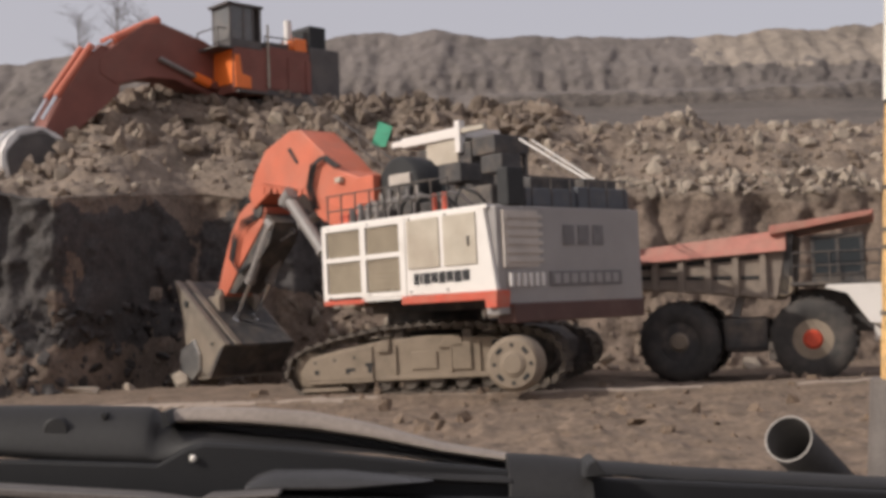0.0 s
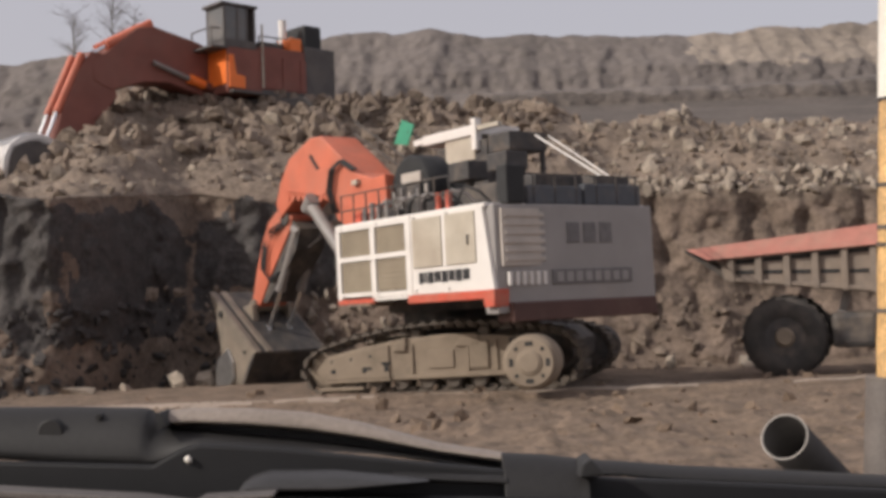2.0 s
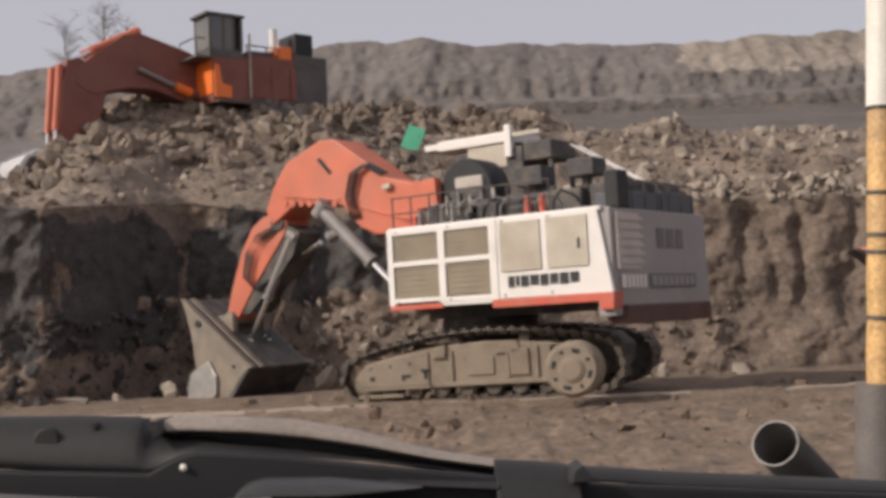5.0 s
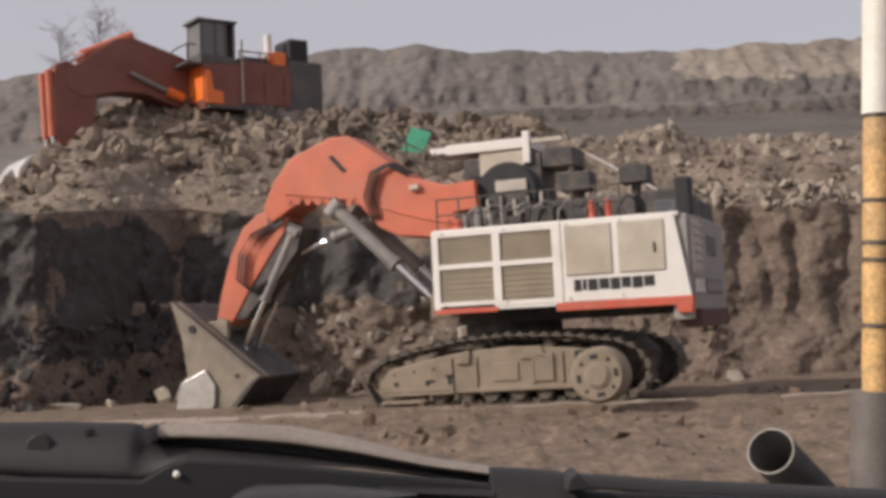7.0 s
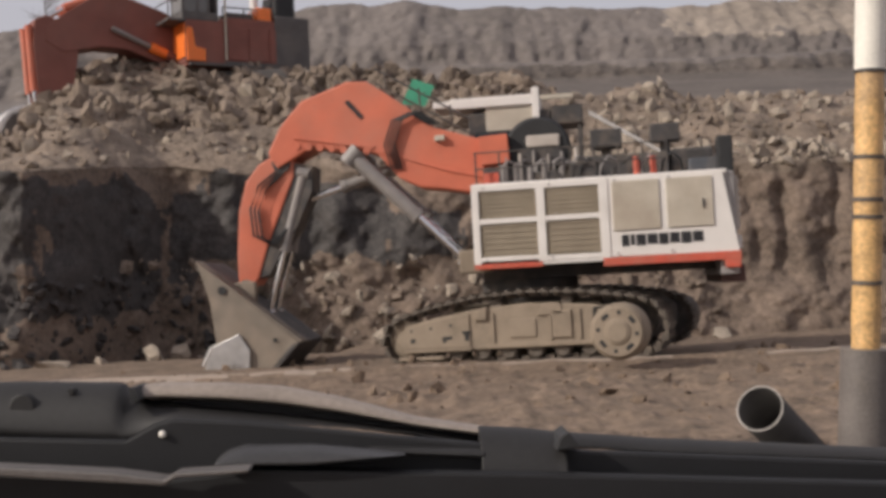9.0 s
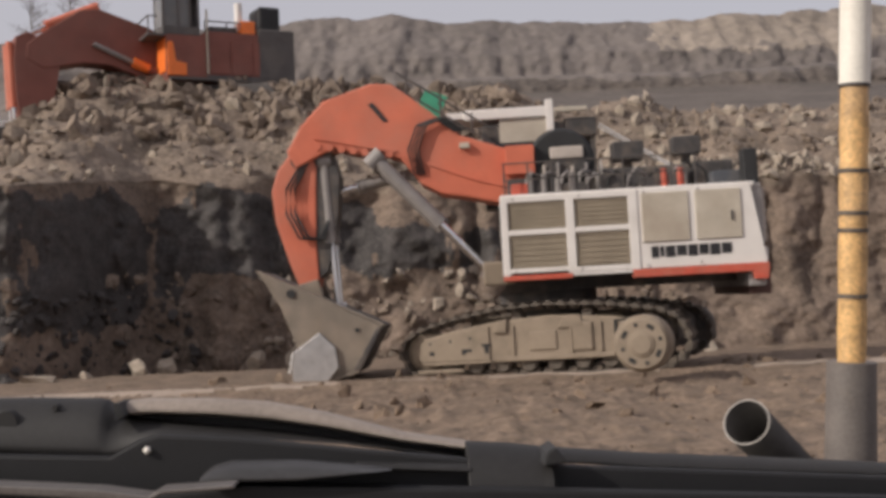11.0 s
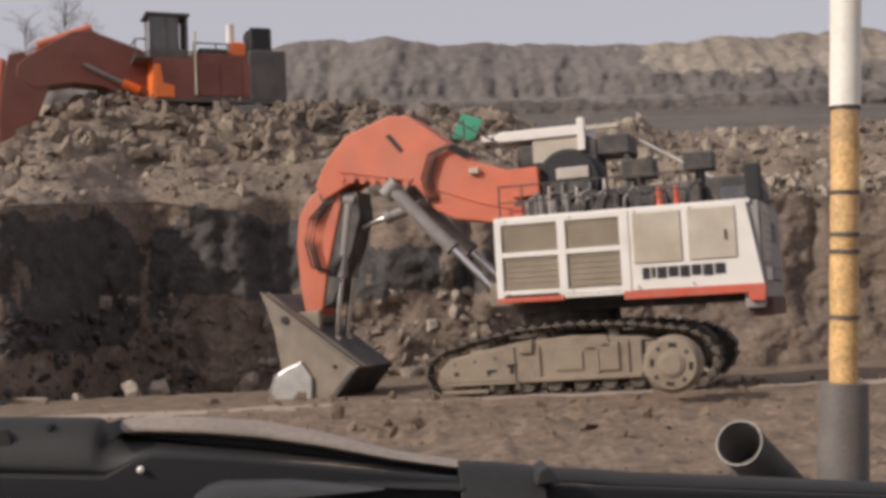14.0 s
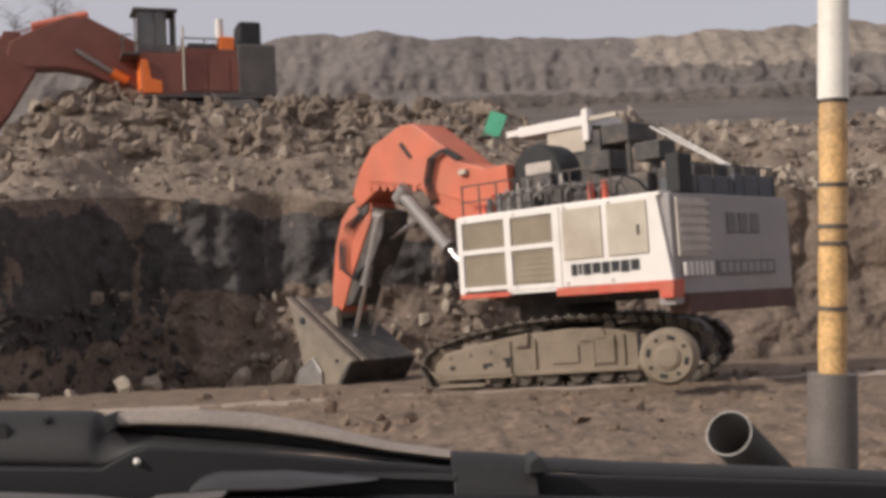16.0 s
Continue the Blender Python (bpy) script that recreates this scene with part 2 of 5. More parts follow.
def vnoise(x, y, z, seed=0):
    """Smooth noise from -1 to 1 on arrays."""
    i = [np.floor(c).astype(np.int64) for c in (x, y, z)]
    f = [c - k for c, k in zip((x, y, z), i)]
    f = [c * c * (3 - 2 * c) for c in f]
    out = 0
    for a in (0, 1):
        for b in (0, 1):
            for c in (0, 1):
                w = (f[0] if a else 1 - f[0]) * (f[1] if b else 1 - f[1]) * (f[2] if c else 1 - f[2])
                out = out + w * lattice((i[0] + a, i[1] + b, i[2] + c), seed)
    return out * 2 - 1


def fbm(x, y, z, octaves=4, seed=0):
    out, a = 0, 1.0
    for k in range(octaves):
        out = out + a * vnoise(x, y, z, seed + k)
        x, y, z, a = x * 2.03, y * 2.03, z * 2.03, a * 0.52
    return out


def build_ground():
    cols = np.concatenate([np.linspace(-2.2, -0.46, 26)[:-1], np.linspace(-0.46, 0.56, 470), np.linspace(0.56, 2.2, 26)[1:]])
    rows = np.concatenate([np.linspace(0, 1, 16)[:-1], 1 + np.linspace(0, 1, 130)[:-1], 2 + np.linspace(0, 1, 95)[:-1],
                           3 + np.linspace(0, 1, 140)[:-1], 4 + np.linspace(0, 1, 26)[:-1], 5 + np.linspace(0, 1, 70)[:-1], 6 + np.linspace(0, 1, 10)])
    nc, nr = len(cols), len(rows)
    U, S = np.meshgrid(cols, rows)
    XR = U * 45
    n0 = vnoise(XR * 0.11, 0 * U, 0 * U, 3)
    n1 = vnoise(XR * 0.45, 0 * U, 0 * U, 5)
    foot = np.interp(XR, [-60, -20, -14, -12.2, -10.8, -9.2, -4, 4, 14, 30, 60], [44, 44, 45, 47.4, 50.4, 52.2, 52.6, 52.6, 52.6, 53, 53]) + 0.5 * n1
    top = np.interp(XR, [-60, -14, -11, -4, 4, 14, 30, 60], [7.3, 7.3, 8.0, 7.9, 7.7, 7.3, 7.1, 7.1]) + 0.35 * n0 + 0.2 * n1
    thick = np.interp(XR, [-60, -11, -8, -4, 2, 8, 14, 60], [1.4, 1.4, 1.6, 2.6, 3.0, 3.0, 2.4, 2.4])
    crest = np.interp(U, [-2, -0.36, -0.325, -0.30, -0.26, -0.23, -0.09, 0.0, 0.1, 0.3, 2], [11.0, 11.0, 11.6, 13.5, 14.7, 14.7, 14.2, 13.9, 12.9, 12.2, 12]) + 0.4 * n1
    sky_line = np.interp(U, [-2, -0.5, -0.38, -0.3, -0.1, 0.0, 0.05, 0.2, 0.36, 2], [31.5, 32.5, 35.0, 37.0, 37.3, 37.9, 36.9, 36.2, 36.9, 37]) + 0.25 * vnoise(U * 40, 0 * U, 0 * U, 9)
    knots_s = [0, 1, 2, 3, 4, 5, 6, 7]
    ky = [-80 + 0 * U, 12 + 0 * U, foot, foot + thick, 66 + 0 * U, 138 + 0 * U, 153 + 0 * U, 2600 + 0 * U]
    kz = [0 * U, 0 * U, 0 * U, top, crest, 25 + 0 * U, sky_line, 5 + 0 * U]
    k = np.clip(np.floor(S).astype(int), 0, 6)
    fr = S - k
    Y, Z = 0 * U, 0 * U
    for a in range(7):
        pick = k == a
        e = fr ** 2.6 if a == 6 else fr
        Y = np.where(pick, ky[a] * (1 - e) + ky[a + 1] * e, Y)
        zf = fr
        if a == 2:
            soft = np.interp(XR, [-9, -5, 12, 20], [0.0, 0.8, 0.8, 0.35])
            zf = (1 - soft) * np.minimum(1, fr * 1.02) + soft * (0.45 * fr + 0.55 * fr ** 2.2)
        if a == 3:
            zf = fr ** 0.9
        if a == 4:
            zf = np.where(fr < 0.25, -0.16 * np.sin(fr * 4 * math.pi) - 0.0 * fr, (fr - 0.25) / 0.75)
        if a == 6:
            zf = e
        Z = np.where(pick, kz[a] * (1 - zf) + kz[a + 1] * zf, Z)
    X = U * np.maximum(Y, 30)
    # the bench floor dips behind the haul road
    floor = np.clip(1 - Z / 1.5, 0, 1) * (Y > 12)
    Z = Z - floor * 0.3 * np.clip((Y - 38) / 4, 0, 1) * np.clip((X - 4) / 4, 0, 1)
    Z = Z - floor * 0.55 * np.clip((Y - 45.5) / 2.5, 0, 1) * np.clip((-2 - X) / 3, 0, 1)
    clod = fbm(X * 1.3, Y * 1.3, 0 * Z, 4, 20)
    near = np.clip((Y - 12) / 4, 0, 1) * np.clip((35.2 - Y) / 1.5, 0, 1)
    Z = Z + floor * (0.03 * clod + near * (0.05 * clod + 0.10 * np.maximum(0, fbm(X * 2.6, Y * 2.6, 0 * Z, 3, 31)) - 0.06))
    Z = Z - floor * near * 0.10 + floor * 0.09 * np.exp(-((Y - 35.6 - 0.25 * n1) / 0.45) ** 2)
    face = np.clip(np.minimum(S - 1.97, 3.05 - S) * 8, 0, 1)
    ridge = 1 - np.abs(vnoise(X * 0.75, Y * 0.3, Z * 0.16, 40)) * 2
    Y = Y + face * (0.55 * ridge * np.clip(Z / 3, 0, 1) + 0.30 * fbm(X * 0.9, Y * 0.9, Z * 0.9, 4, 44))
    slope = np.clip(np.minimum(S - 2.95, 4.15 - S) * 6, 0, 1)
    lump = fbm(X * 0.55, Y * 0.55, Z * 0.55, 5, 60)
    Z = Z + slope * (0.42 * lump + 0.45 * fbm(X * 0.22, Y * 0.3, 0 * Z, 3, 63)) + slope * np.clip((S - 3.6) * 3, 0, 1) * 0.3 * np.maximum(0, fbm(X * 1.1, Y * 1.1, 0 * Z, 3, 66))
    wallm = np.clip(np.minimum(S - 4.85, 6.05 - S) * 5, 0, 1)
    Y = Y + wallm * (1.6 * np.clip(np.sin(Z * 0.9 + 0.6 * vnoise(X * 0.05, 0 * Y, 0 * Z, 71)) * 3, -1, 1) * np.clip((31 - Z) / 3, 0, 1) + 0.25 * (1 - np.abs(vnoise(X * 0.35, 0 * Y, Z * 0.03, 70)) * 2) + 0.5 * fbm(X * 0.7, Y * 0.1, Z * 0.45, 5, 74))
    Z = Z + np.clip(S - 5.6, 0, 0.4) * (S < 6.2) * 0.9 * fbm(X * 0.25, 0 * Y, 0 * Z, 4, 80)
    me = bpy.data.meshes.new("ground")
    idx = np.arange(nr * nc).reshape(nr, nc)
    quads = np.stack([idx[:-1, :-1], idx[:-1, 1:], idx[1:, 1:], idx[1:, :-1]], -1).reshape(-1, 4)
    P = np.stack([X, Y, Z], -1).reshape(-1, 3)
    me.from_pydata(P.tolist(), [], quads.tolist())
    c = P[quads].mean(1)
    s = ((S[:-1, :-1] + S[1:, 1:]) / 2).ravel()
    wob = fbm(c[:, 0] * 0.35, c[:, 1] * 0.35, c[:, 2] * 0.35, 4, 90)
    idxm = np.zeros(len(quads), int)
    # only the thin sunlit strip of the road takes the lighter colour
    idxm[(c[:, 1] > 35.2 + 0.25 * wob) & (c[:, 1] < 36.7 + 0.35 * wob) & (s < 2.02)] = 1
    idxm[s > 2.02] = 2
    dark = np.interp(c[:, 0], [-60, -9.5, -6.5, -3.0, 1.5, 5, 9, 60], [7.4, 7.2, 7.2, 6.9, 6.4, 4.6, 2.0, 1.0])
    low = np.interp(c[:, 0], [-60, -11.5, -9.5, -7, -4, 1.5, 4, 6], [0.9, 2.3, 3.0, 3.1, 3.2, 3.3, 3.4, 9])
    seam = (s > 1.96) & (s < 3.02) & (c[:, 2] < dark + 0.9 * wob) & (c[:, 2] > low + 1.0 * wob) & (fbm(c[:, 0] * 0.9, c[:, 1] * 0.5, c[:, 2] * 0.35, 4, 95) < np.interp(c[:, 0], [-12, -10, -3, 3], [0.9, 0.8, 0.75, 0.35]))
    idxm[(s > 2.0) & (s < 2.97 + 0.04 * wob)] = 5
    idxm[seam] = 3
    idxm[s > 4.5] = 4
    # painted shadow band on the ledge below the highwall
    idxm[(s > 4.08) & (s < 5.13 + 0.05 * wob) & (c[:, 0] / c[:, 1] > 0.04 + 0.02 * wob)] = 7
    idxm[(s > 5.5 + 0.15 * wob) & (s < 6.05) & (c[:, 0] / c[:, 1] > 0.215 + 0.03 * wob)] = 6
    me.polygons.foreach_set("material_index", idxm)
    me.polygons.foreach_set("use_smooth", np.ones(len(quads), bool))
    for m in (SOIL, SUNLINE, RUBBLE, COAL, WALL, BANK, WALLPALE, SHADOWBAND):
        me.materials.append(m)
    ob = new("ground", me)
    tagged(ob, "brown open pit floor, coal face, rubble slope and far highwall", "ground", kind="structure")
    return P.reshape(nr, nc, 3), S


GROUND, GROUND_S = build_ground()


def rock_shapes(count=10):
    shapes = []
    for k in range(count):
        bm = bmesh.new()
        bmesh.ops.create_icosphere(bm, subdivisions=1, radius=1.0)
        st = Vector((random.uniform(0.7, 1.5), random.uniform(0.6, 1.2), random.uniform(0.35, 0.8)))
        for v in bm.verts:
            v.co = Vector([a * b for a, b in zip(v.co, st)]) * (1 + 0.8 * noise.noise(v.co * 1.7 + Vector((k * 7.3, 0.4, 0))))
        bm.verts.index_update()
        shapes.append((np.array([v.co[:] for v in bm.verts]), np.array([[v.index for v in f.verts] for f in bm.faces])))
        bm.free()
    return shapes


ROCKS = rock_shapes()


def scatter(name, label, count, s0, s1, size, material, umin, umax, seed, sink=0.3, power=2.2):
    """Loose stones lying on a stretch of the ground, one mesh."""
    rng = np.random.default_rng(seed)
    r = np.where((GROUND_S[:, 0] >= s0) & (GROUND_S[:, 0] <= s1))[0]
    u = np.where((GROUND[r[0], :, 0] / max(30, GROUND[r[0], 0, 1]) >= umin) & (GROUND[r[0], :, 0] / max(30, GROUND[r[0], 0, 1]) <= umax))[0]
    vs, fs, base = [], [], 0
    for _ in range(count):
        p = GROUND[rng.choice(r), rng.choice(u)]
        v, f = ROCKS[rng.integers(len(ROCKS))]
        q = size[0] + (size[1] - size[0]) * rng.random() ** power
        m = np.array(Euler(rng.random(3) * 6.28).to_matrix())
        vs.append((v * q) @ m.T + p + (rng.normal() * 0.08, rng.normal() * 0.08, q * (0.5 - sink)))
        fs.append(f + base)
        base += len(v)
    me = bpy.data.meshes.new(name)
    me.from_pydata(np.concatenate(vs).tolist(), [], np.concatenate(fs).tolist())
    me.materials.append(material)
    return tagged(new(name, me), label, "rocks", kind="stuff")


scatter("slope_rubble", "brown blasted rock rubble covering the slope", 2300, 3.3, 4.06, (0.06, 0.55), RUBBLE, -0.45, 0.1, 1, power=4)
scatter("fine_rubble", "small brown stones on the smoother slope", 900, 3.2, 4.0, (0.04, 0.3), RUBBLE, 0.08, 0.55, 21, power=4)
scatter("lower_rubble", "small brown stones on the lower slope", 1100, 3.0, 3.4, (0.04, 0.22), RUBBLE, -0.45, 0.55, 11, power=3)
scatter("bank_rocks", "pale rocks fallen on the bank", 130, 2.0, 2.6, (0.06, 0.42), ROCK, -0.14, 0.12, 12, power=2.5)
scatter("pale_rubble", "pale angular rocks strewn over the slope", 700, 3.05, 4.05, (0.05, 0.5), ROCK, -0.45, 0.55, 2, power=5)
scatter("crest_rubble", "grey brown boulders piled along the crest", 380, 3.78, 4.05, (0.1, 0.5), RUBBLE, -0.16, 0.10, 3, power=2)
scatter("face_rubble", "fallen rock lying against the bank foot", 700, 1.96, 2.5, (0.05, 0.3), RUBBLE, -0.28, 0.3, 4, power=3)
scatter("edge_rocks", "pale boulders lined up on the bench edge", 170, 3.0, 3.14, (0.1, 0.38), ROCK, 0.16, 0.5, 7, power=1.6)
scatter("coal_lumps", "black coal lumps at the foot of the seam", 500, 1.95, 2.4, (0.05, 0.3), COAL, -0.45, -0.2, 8, power=2.5)
scatter("clods", "dry brown clods on the pit floor", 800, 1.1, 1.72, (0.02, 0.22), SOIL, -0.45, 0.5, 5, power=5)

# ---- single boulders at the foot of the bank ----
for k, (x, y, q) in enumerate(((-12.9, 43.6, 0.45), (-11.6, 44.6, 0.35), (-10.2, 47.0, 0.5), (-9.4, 48.2, 0.35), (-6.2, 50.6, 0.45), (-4.6, 51.2, 0.6), (-1.6, 51.0, 0.5), (0.4, 51.4, 0.4), (9.5, 51.0, 0.45), (12.6, 50.6, 0.35))):
    v, f = ROCKS[k % len(ROCKS)]
    me = bpy.data.meshes.new("boulder")
    me.from_pydata((v * q).tolist(), [], f.tolist())
    me.materials.append(ROCK)
    b = tagged(new("boulder", me), "pale brown boulder lying at the bank foot", "boulder", "boulders along the bank")
    b.matrix_basis = pose(x, y, 0.2 * q - (0.3 if x > 6 else 0.0), 20 * k, 35 * k, 50 * k)

# ---- mining shovel: +x is the rear, -y the side with the grilles ----
TRACK_YAW = [(0.0, 15.5), (4.0, 17.6), (6.5, 19.3), (9.0, 19.8), (12.5, 20.2), (16.0, 20.3)]
TRAVEL_YAW = 11.9
UX = 1.1     # the crawlers reach further back than the slew ring's centre
shovel = thing("mining_shovel", "dusty white and orange hydraulic mining shovel on crawler tracks", "excavator")
LOOP = [(x + UX, z) for x, z in ((-4.35, 0.02), (2.9, 0.02), (3.45, 0.2), (3.78, 0.6), (3.78, 1.1), (3.45, 1.52), (2.9, 1.76), (1.4, 2.0), (-0.4, 2.1), (-2.0, 2.02),
                                 (-3.5, 1.76), (-4.45, 1.5), (-4.95, 1.2), (-5.1, 0.75), (-4.85, 0.28))]
SHOES = 52
SHOVEL_TRAVEL = [(0.0, 0.0), (0.5, 0.02), (1.0, 0.18), (1.5, 0.43), (2.0, 0.70), (2.5, 0.95), (3.0, 1.23), (3.5, 1.51), (4.0, 1.76), (4.8, 2.17), (5.6, 2.58), (6.5, 3.02),
                 (7.0, 3.26), (7.5, 3.50), (8.0, 3.72), (8.5, 3.95), (9.0, 4.17), (10.0, 4.68), (10.8, 5.10), (11.5, 5.46), (12.0, 5.76), (12.5, 6.03), (13.0, 6.18),
                 (13.5, 6.19), (14.0, 6.19), (14.5, 6.18), (15.0, 6.18), (15.5, 6.19), (16.0, 6.30)]


def loop_at(d):
    """The place and slope on the crawler loop, d metres along it."""
    pts = [Vector(p) for p in LOOP]
    lens = [(pts[(i + 1) % len(pts)] - p).length for i, p in enumerate(pts)]
    d %= sum(lens)
    for p, q, ln in zip(pts, pts[1:] + pts[:1], lens):
        if d <= ln:
            v = q - p
            return p + v * (d / ln), math.degrees(math.atan2(v.y, v.x))
        d -= ln
    return pts[0], 0.0


LOOP_LENGTH = sum((Vector(LOOP[(i + 1) % len(LOOP)]) - Vector(p)).length for i, p in enumerate(LOOP))


def build_crawler(y0, y1, out):
    """Side frame with rollers; out is -1 for the side seen, +1 for the other."""
    # far crawler takes the dark steel: grease, plus the car body's shade painted in
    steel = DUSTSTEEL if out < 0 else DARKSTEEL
    bm = bmesh.new()
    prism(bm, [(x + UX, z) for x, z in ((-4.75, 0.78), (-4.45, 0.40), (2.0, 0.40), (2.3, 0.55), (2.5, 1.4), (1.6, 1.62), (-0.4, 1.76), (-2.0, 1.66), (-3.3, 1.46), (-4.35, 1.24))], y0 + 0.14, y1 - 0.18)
    fr = part("crawler_frame", bm, steel, shovel, "crawler side frame, pale dust on the near one, shade painted on the far one", 0.06)
    ys = y0 if out < 0 else y1

    def plate(name, poly, proud, material=DUSTSTEEL, label="", bevel=0.03):
        lo, hi = sorted((ys - out * 0.16, ys - out * (0.12 - proud)))
        bm = bmesh.new()
        prism(bm, [(x + UX, z) for x, z in poly], lo, hi)
        return part(name, bm, material, fr, label, bevel)

    def panel(name, x0, x1, z0, z1, proud, material=DUSTSTEEL, label="", bevel=0.03):
        return plate(name, [(x0, z0), (x1, z0), (x1, z1), (x0, z1)], proud, material, label, bevel)

    plate("nose_plate", [(-4.7, 0.8), (-4.45, 0.5), (-2.25, 0.5), (-2.25, 1.52), (-3.3, 1.4), (-4.35, 1.2)], 0.04)
    panel("step_plate", -4.4, -2.2, 0.40, 0.49, 0.12)
    panel("lower_beam", -2.0, 1.6, 0.42, 0.56, 0.06)
    panel("guide_plate", -4.6, -3.1, 0.16, 0.27, 0.14)
    panel("cover_plate", -1.0, -0.15, 0.72, 1.28, 0.03, bevel=0.07)
    panel("cover_plate", 0.35, 0.95, 0.66, 1.5, 0.05, bevel=0.04)
    plate("support_block", [(-0.1, 1.35), (0.75, 1.35), (0.6, 1.72), (0.15, 1.74)], 0.05)
    plate("support_block", [(-2.1, 1.3), (-1.7, 1.3), (-1.65, 1.72), (-1.95, 1.66)], 0.08)
    plate("gear_case", [(1.75, 0.5), (2.7, 0.36), (2.9, 1.5), (1.75, 1.46)], 0.05, bevel=0.05)
    panel("case_joint", 1.62, 1.70, 0.78, 1.5, 0.052, BLACK, "dark joint round the gear case", 0.0)
    panel("case_joint", 1.66, 2.3, 1.47, 1.52, 0.052, BLACK, "dark joint round the gear case", 0.0)
    for x in (-1.55, 0.25, 1.15):
        panel("stiffener", x, x + 0.09, 0.6, 1.5, 0.045, bevel=0.02)
    for x, z, w, h in ((-4.2, 0.70, 0.16, 0.13), (-3.15, 0.76, 0.32, 0.1), (-3.15, 0.68, 0.14, 0.1), (-2.42, 0.7, 0.14, 0.3), (-2.5, 0.9, 0.26, 0.1)):
        panel("access_hole", x, x + w, z, z + h, 0.044, BLACK, "dark access opening", 0.0)
    for x, z in ((-4.2, 1.02), (-3.55, 1.08), (-2.9, 1.14)):
        panel("lug_hole", x, x + 0.08, z, z + 0.1, 0.043, DARKSTEEL, "", 0.0)
    for i in range(8):
        bm = bmesh.new()
        lathe(bm, [(0.2, y0 + 0.22), (0.26, y0 + 0.24), (0.26, y1 - 0.24), (0.2, y1 - 0.22)], n=16, at=(-3.6 + i * 0.84 + UX, 0, 0.33))
        part("track_roller", bm, SHOE, fr)
    for i in range(2):
        bm = bmesh.new()
        lathe(bm, [(0.14, y0 + 0.25), (0.18, y0 + 0.27), (0.18, y1 - 0.27), (0.14, y1 - 0.25)], n=14, at=(-1.4 + i * 2.2 + UX, 0, 1.78))
        part("carrier_roller", bm, SHOE, fr)
    bm = bmesh.new()
    lathe(bm, [(0.45, y0 + 0.22), (0.62, y0 + 0.26), (0.62, y1 - 0.2), (0.45, y1 - 0.16)], n=28, at=(-4.33 + UX, 0, 0.80))
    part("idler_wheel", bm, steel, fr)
    bm = bmesh.new()
    lathe(bm, [(0.74, y0 + 0.14), (0.78, y0 + 0.2), (0.78, y1 - 0.2), (0.74, y1 - 0.14)], n=40)
    spr = part("drive_sprocket", bm, steel, shovel, "dusty round drive sprocket with bolt holes")
    face = ys + 0.12 * -out
    bm = bmesh.new()
    lathe(bm, [(0.71, face), (0.71, face + 0.03 * out), (0.66, face + 0.06 * out)], n=40)
    part("drive_cover", bm, steel, spr)
    for r, d in ((0.36, 0.085), (0.29, 0.11)):
        bm = bmesh.new()
        lathe(bm, [(r, face), (r, face + d * out), (r - 0.03, face + (d + 0.015) * out)], n=28)
        part("hub_cap", bm, steel, spr)
    for i in range(8):
        a = math.pi / 4 * i
        bm = bmesh.new()
        if i % 2:
            box(bm, -0.06, 0.06, min(face, face + 0.066 * out), max(face, face + 0.066 * out), -0.11, 0.11)
            bm.transform(Matrix.Translation((0.52 * math.cos(a), 0, 0.52 * math.sin(a))) @ Matrix.Rotation(-a, 4, "Y"))
        else:
            lathe(bm, [(0.06, face), (0.06, face + 0.066 * out)], n=10, at=(0.53 * math.cos(a), 0, 0.53 * math.sin(a)))
        part("bolt_hole", bm, BLACK, spr)
    return fr, spr


shoe_bm = bmesh.new()
box(shoe_bm, -0.165, 0.165, -0.62, 0.70, -0.05, 0.03)
box(shoe_bm, -0.05, 0.05, -0.62, 0.70, -0.11, -0.05)
box(shoe_bm, -0.14, 0.14, -0.22, 0.22, 0.03, 0.15)
SHOE_MESH = mesh_of("track_shoe", shoe_bm, SHOE)
SPROCKETS, TRACK_SHOES = [], []
for cy, out in ((-2.85, -1), (2.85, 1)):
    fr, spr = build_crawler(cy - 0.6, cy + 0.6, out)
    SPROCKETS.append((spr, cy))
    for i in range(SHOES):
        s = new("track_shoe", SHOE_MESH)
        s.parent = shovel
        TRACK_SHOES.append((s, cy, i))
boxes("car_body", [(-2.0, 2.8, -2.4, 2.4, 0.75, 1.75)], DUSTSTEEL, shovel, "dusty undercarriage cross frame", 0.1)
for y0, y1 in ((-2.25, -0.9), (-0.7, 2.2)):
    bm = bmesh.new()
    prism(bm, [(1.9 + UX, 0.45), (3.0 + UX, 0.45), (3.35 + UX, 0.8), (3.35 + UX, 1.35), (2.9 + UX, 1.75), (1.5 + UX, 1.95), (1.5 + UX, 0.9)], y0, y1)
    part("travel_drive", bm, DARKSTEEL, shovel, "dark travel drive housing between the crawlers", 0.1)
bm = bmesh.new()
lathe(bm, [(1.5, 1.7), (1.6, 1.8), (1.6, 2.45), (1.5, 2.6)], axis="z", n=40)
part("slew_ring", bm, DARKSTEEL, shovel, "dark greasy slew ring")

# house
Y0, Y1 = -3.5, 2.95
bm = bmesh.new()
box(bm, -1.2, 5.9, Y0 + 0.14, Y1, 2.95, 5.32)
house = part("house", bm, DARKSTEEL, shovel, "machinery house with white side doors", 0.04)
boxes("deck", [(-1.45, 6.15, Y0 + 0.0, Y1, 5.32, 5.44)], WHITE, house, "white deck edge", 0.02)
boxes("sole_plate", [(-1.4, 6.0, -1.6, 1.6, 2.5, 2.96)], DARKSTEEL, house)


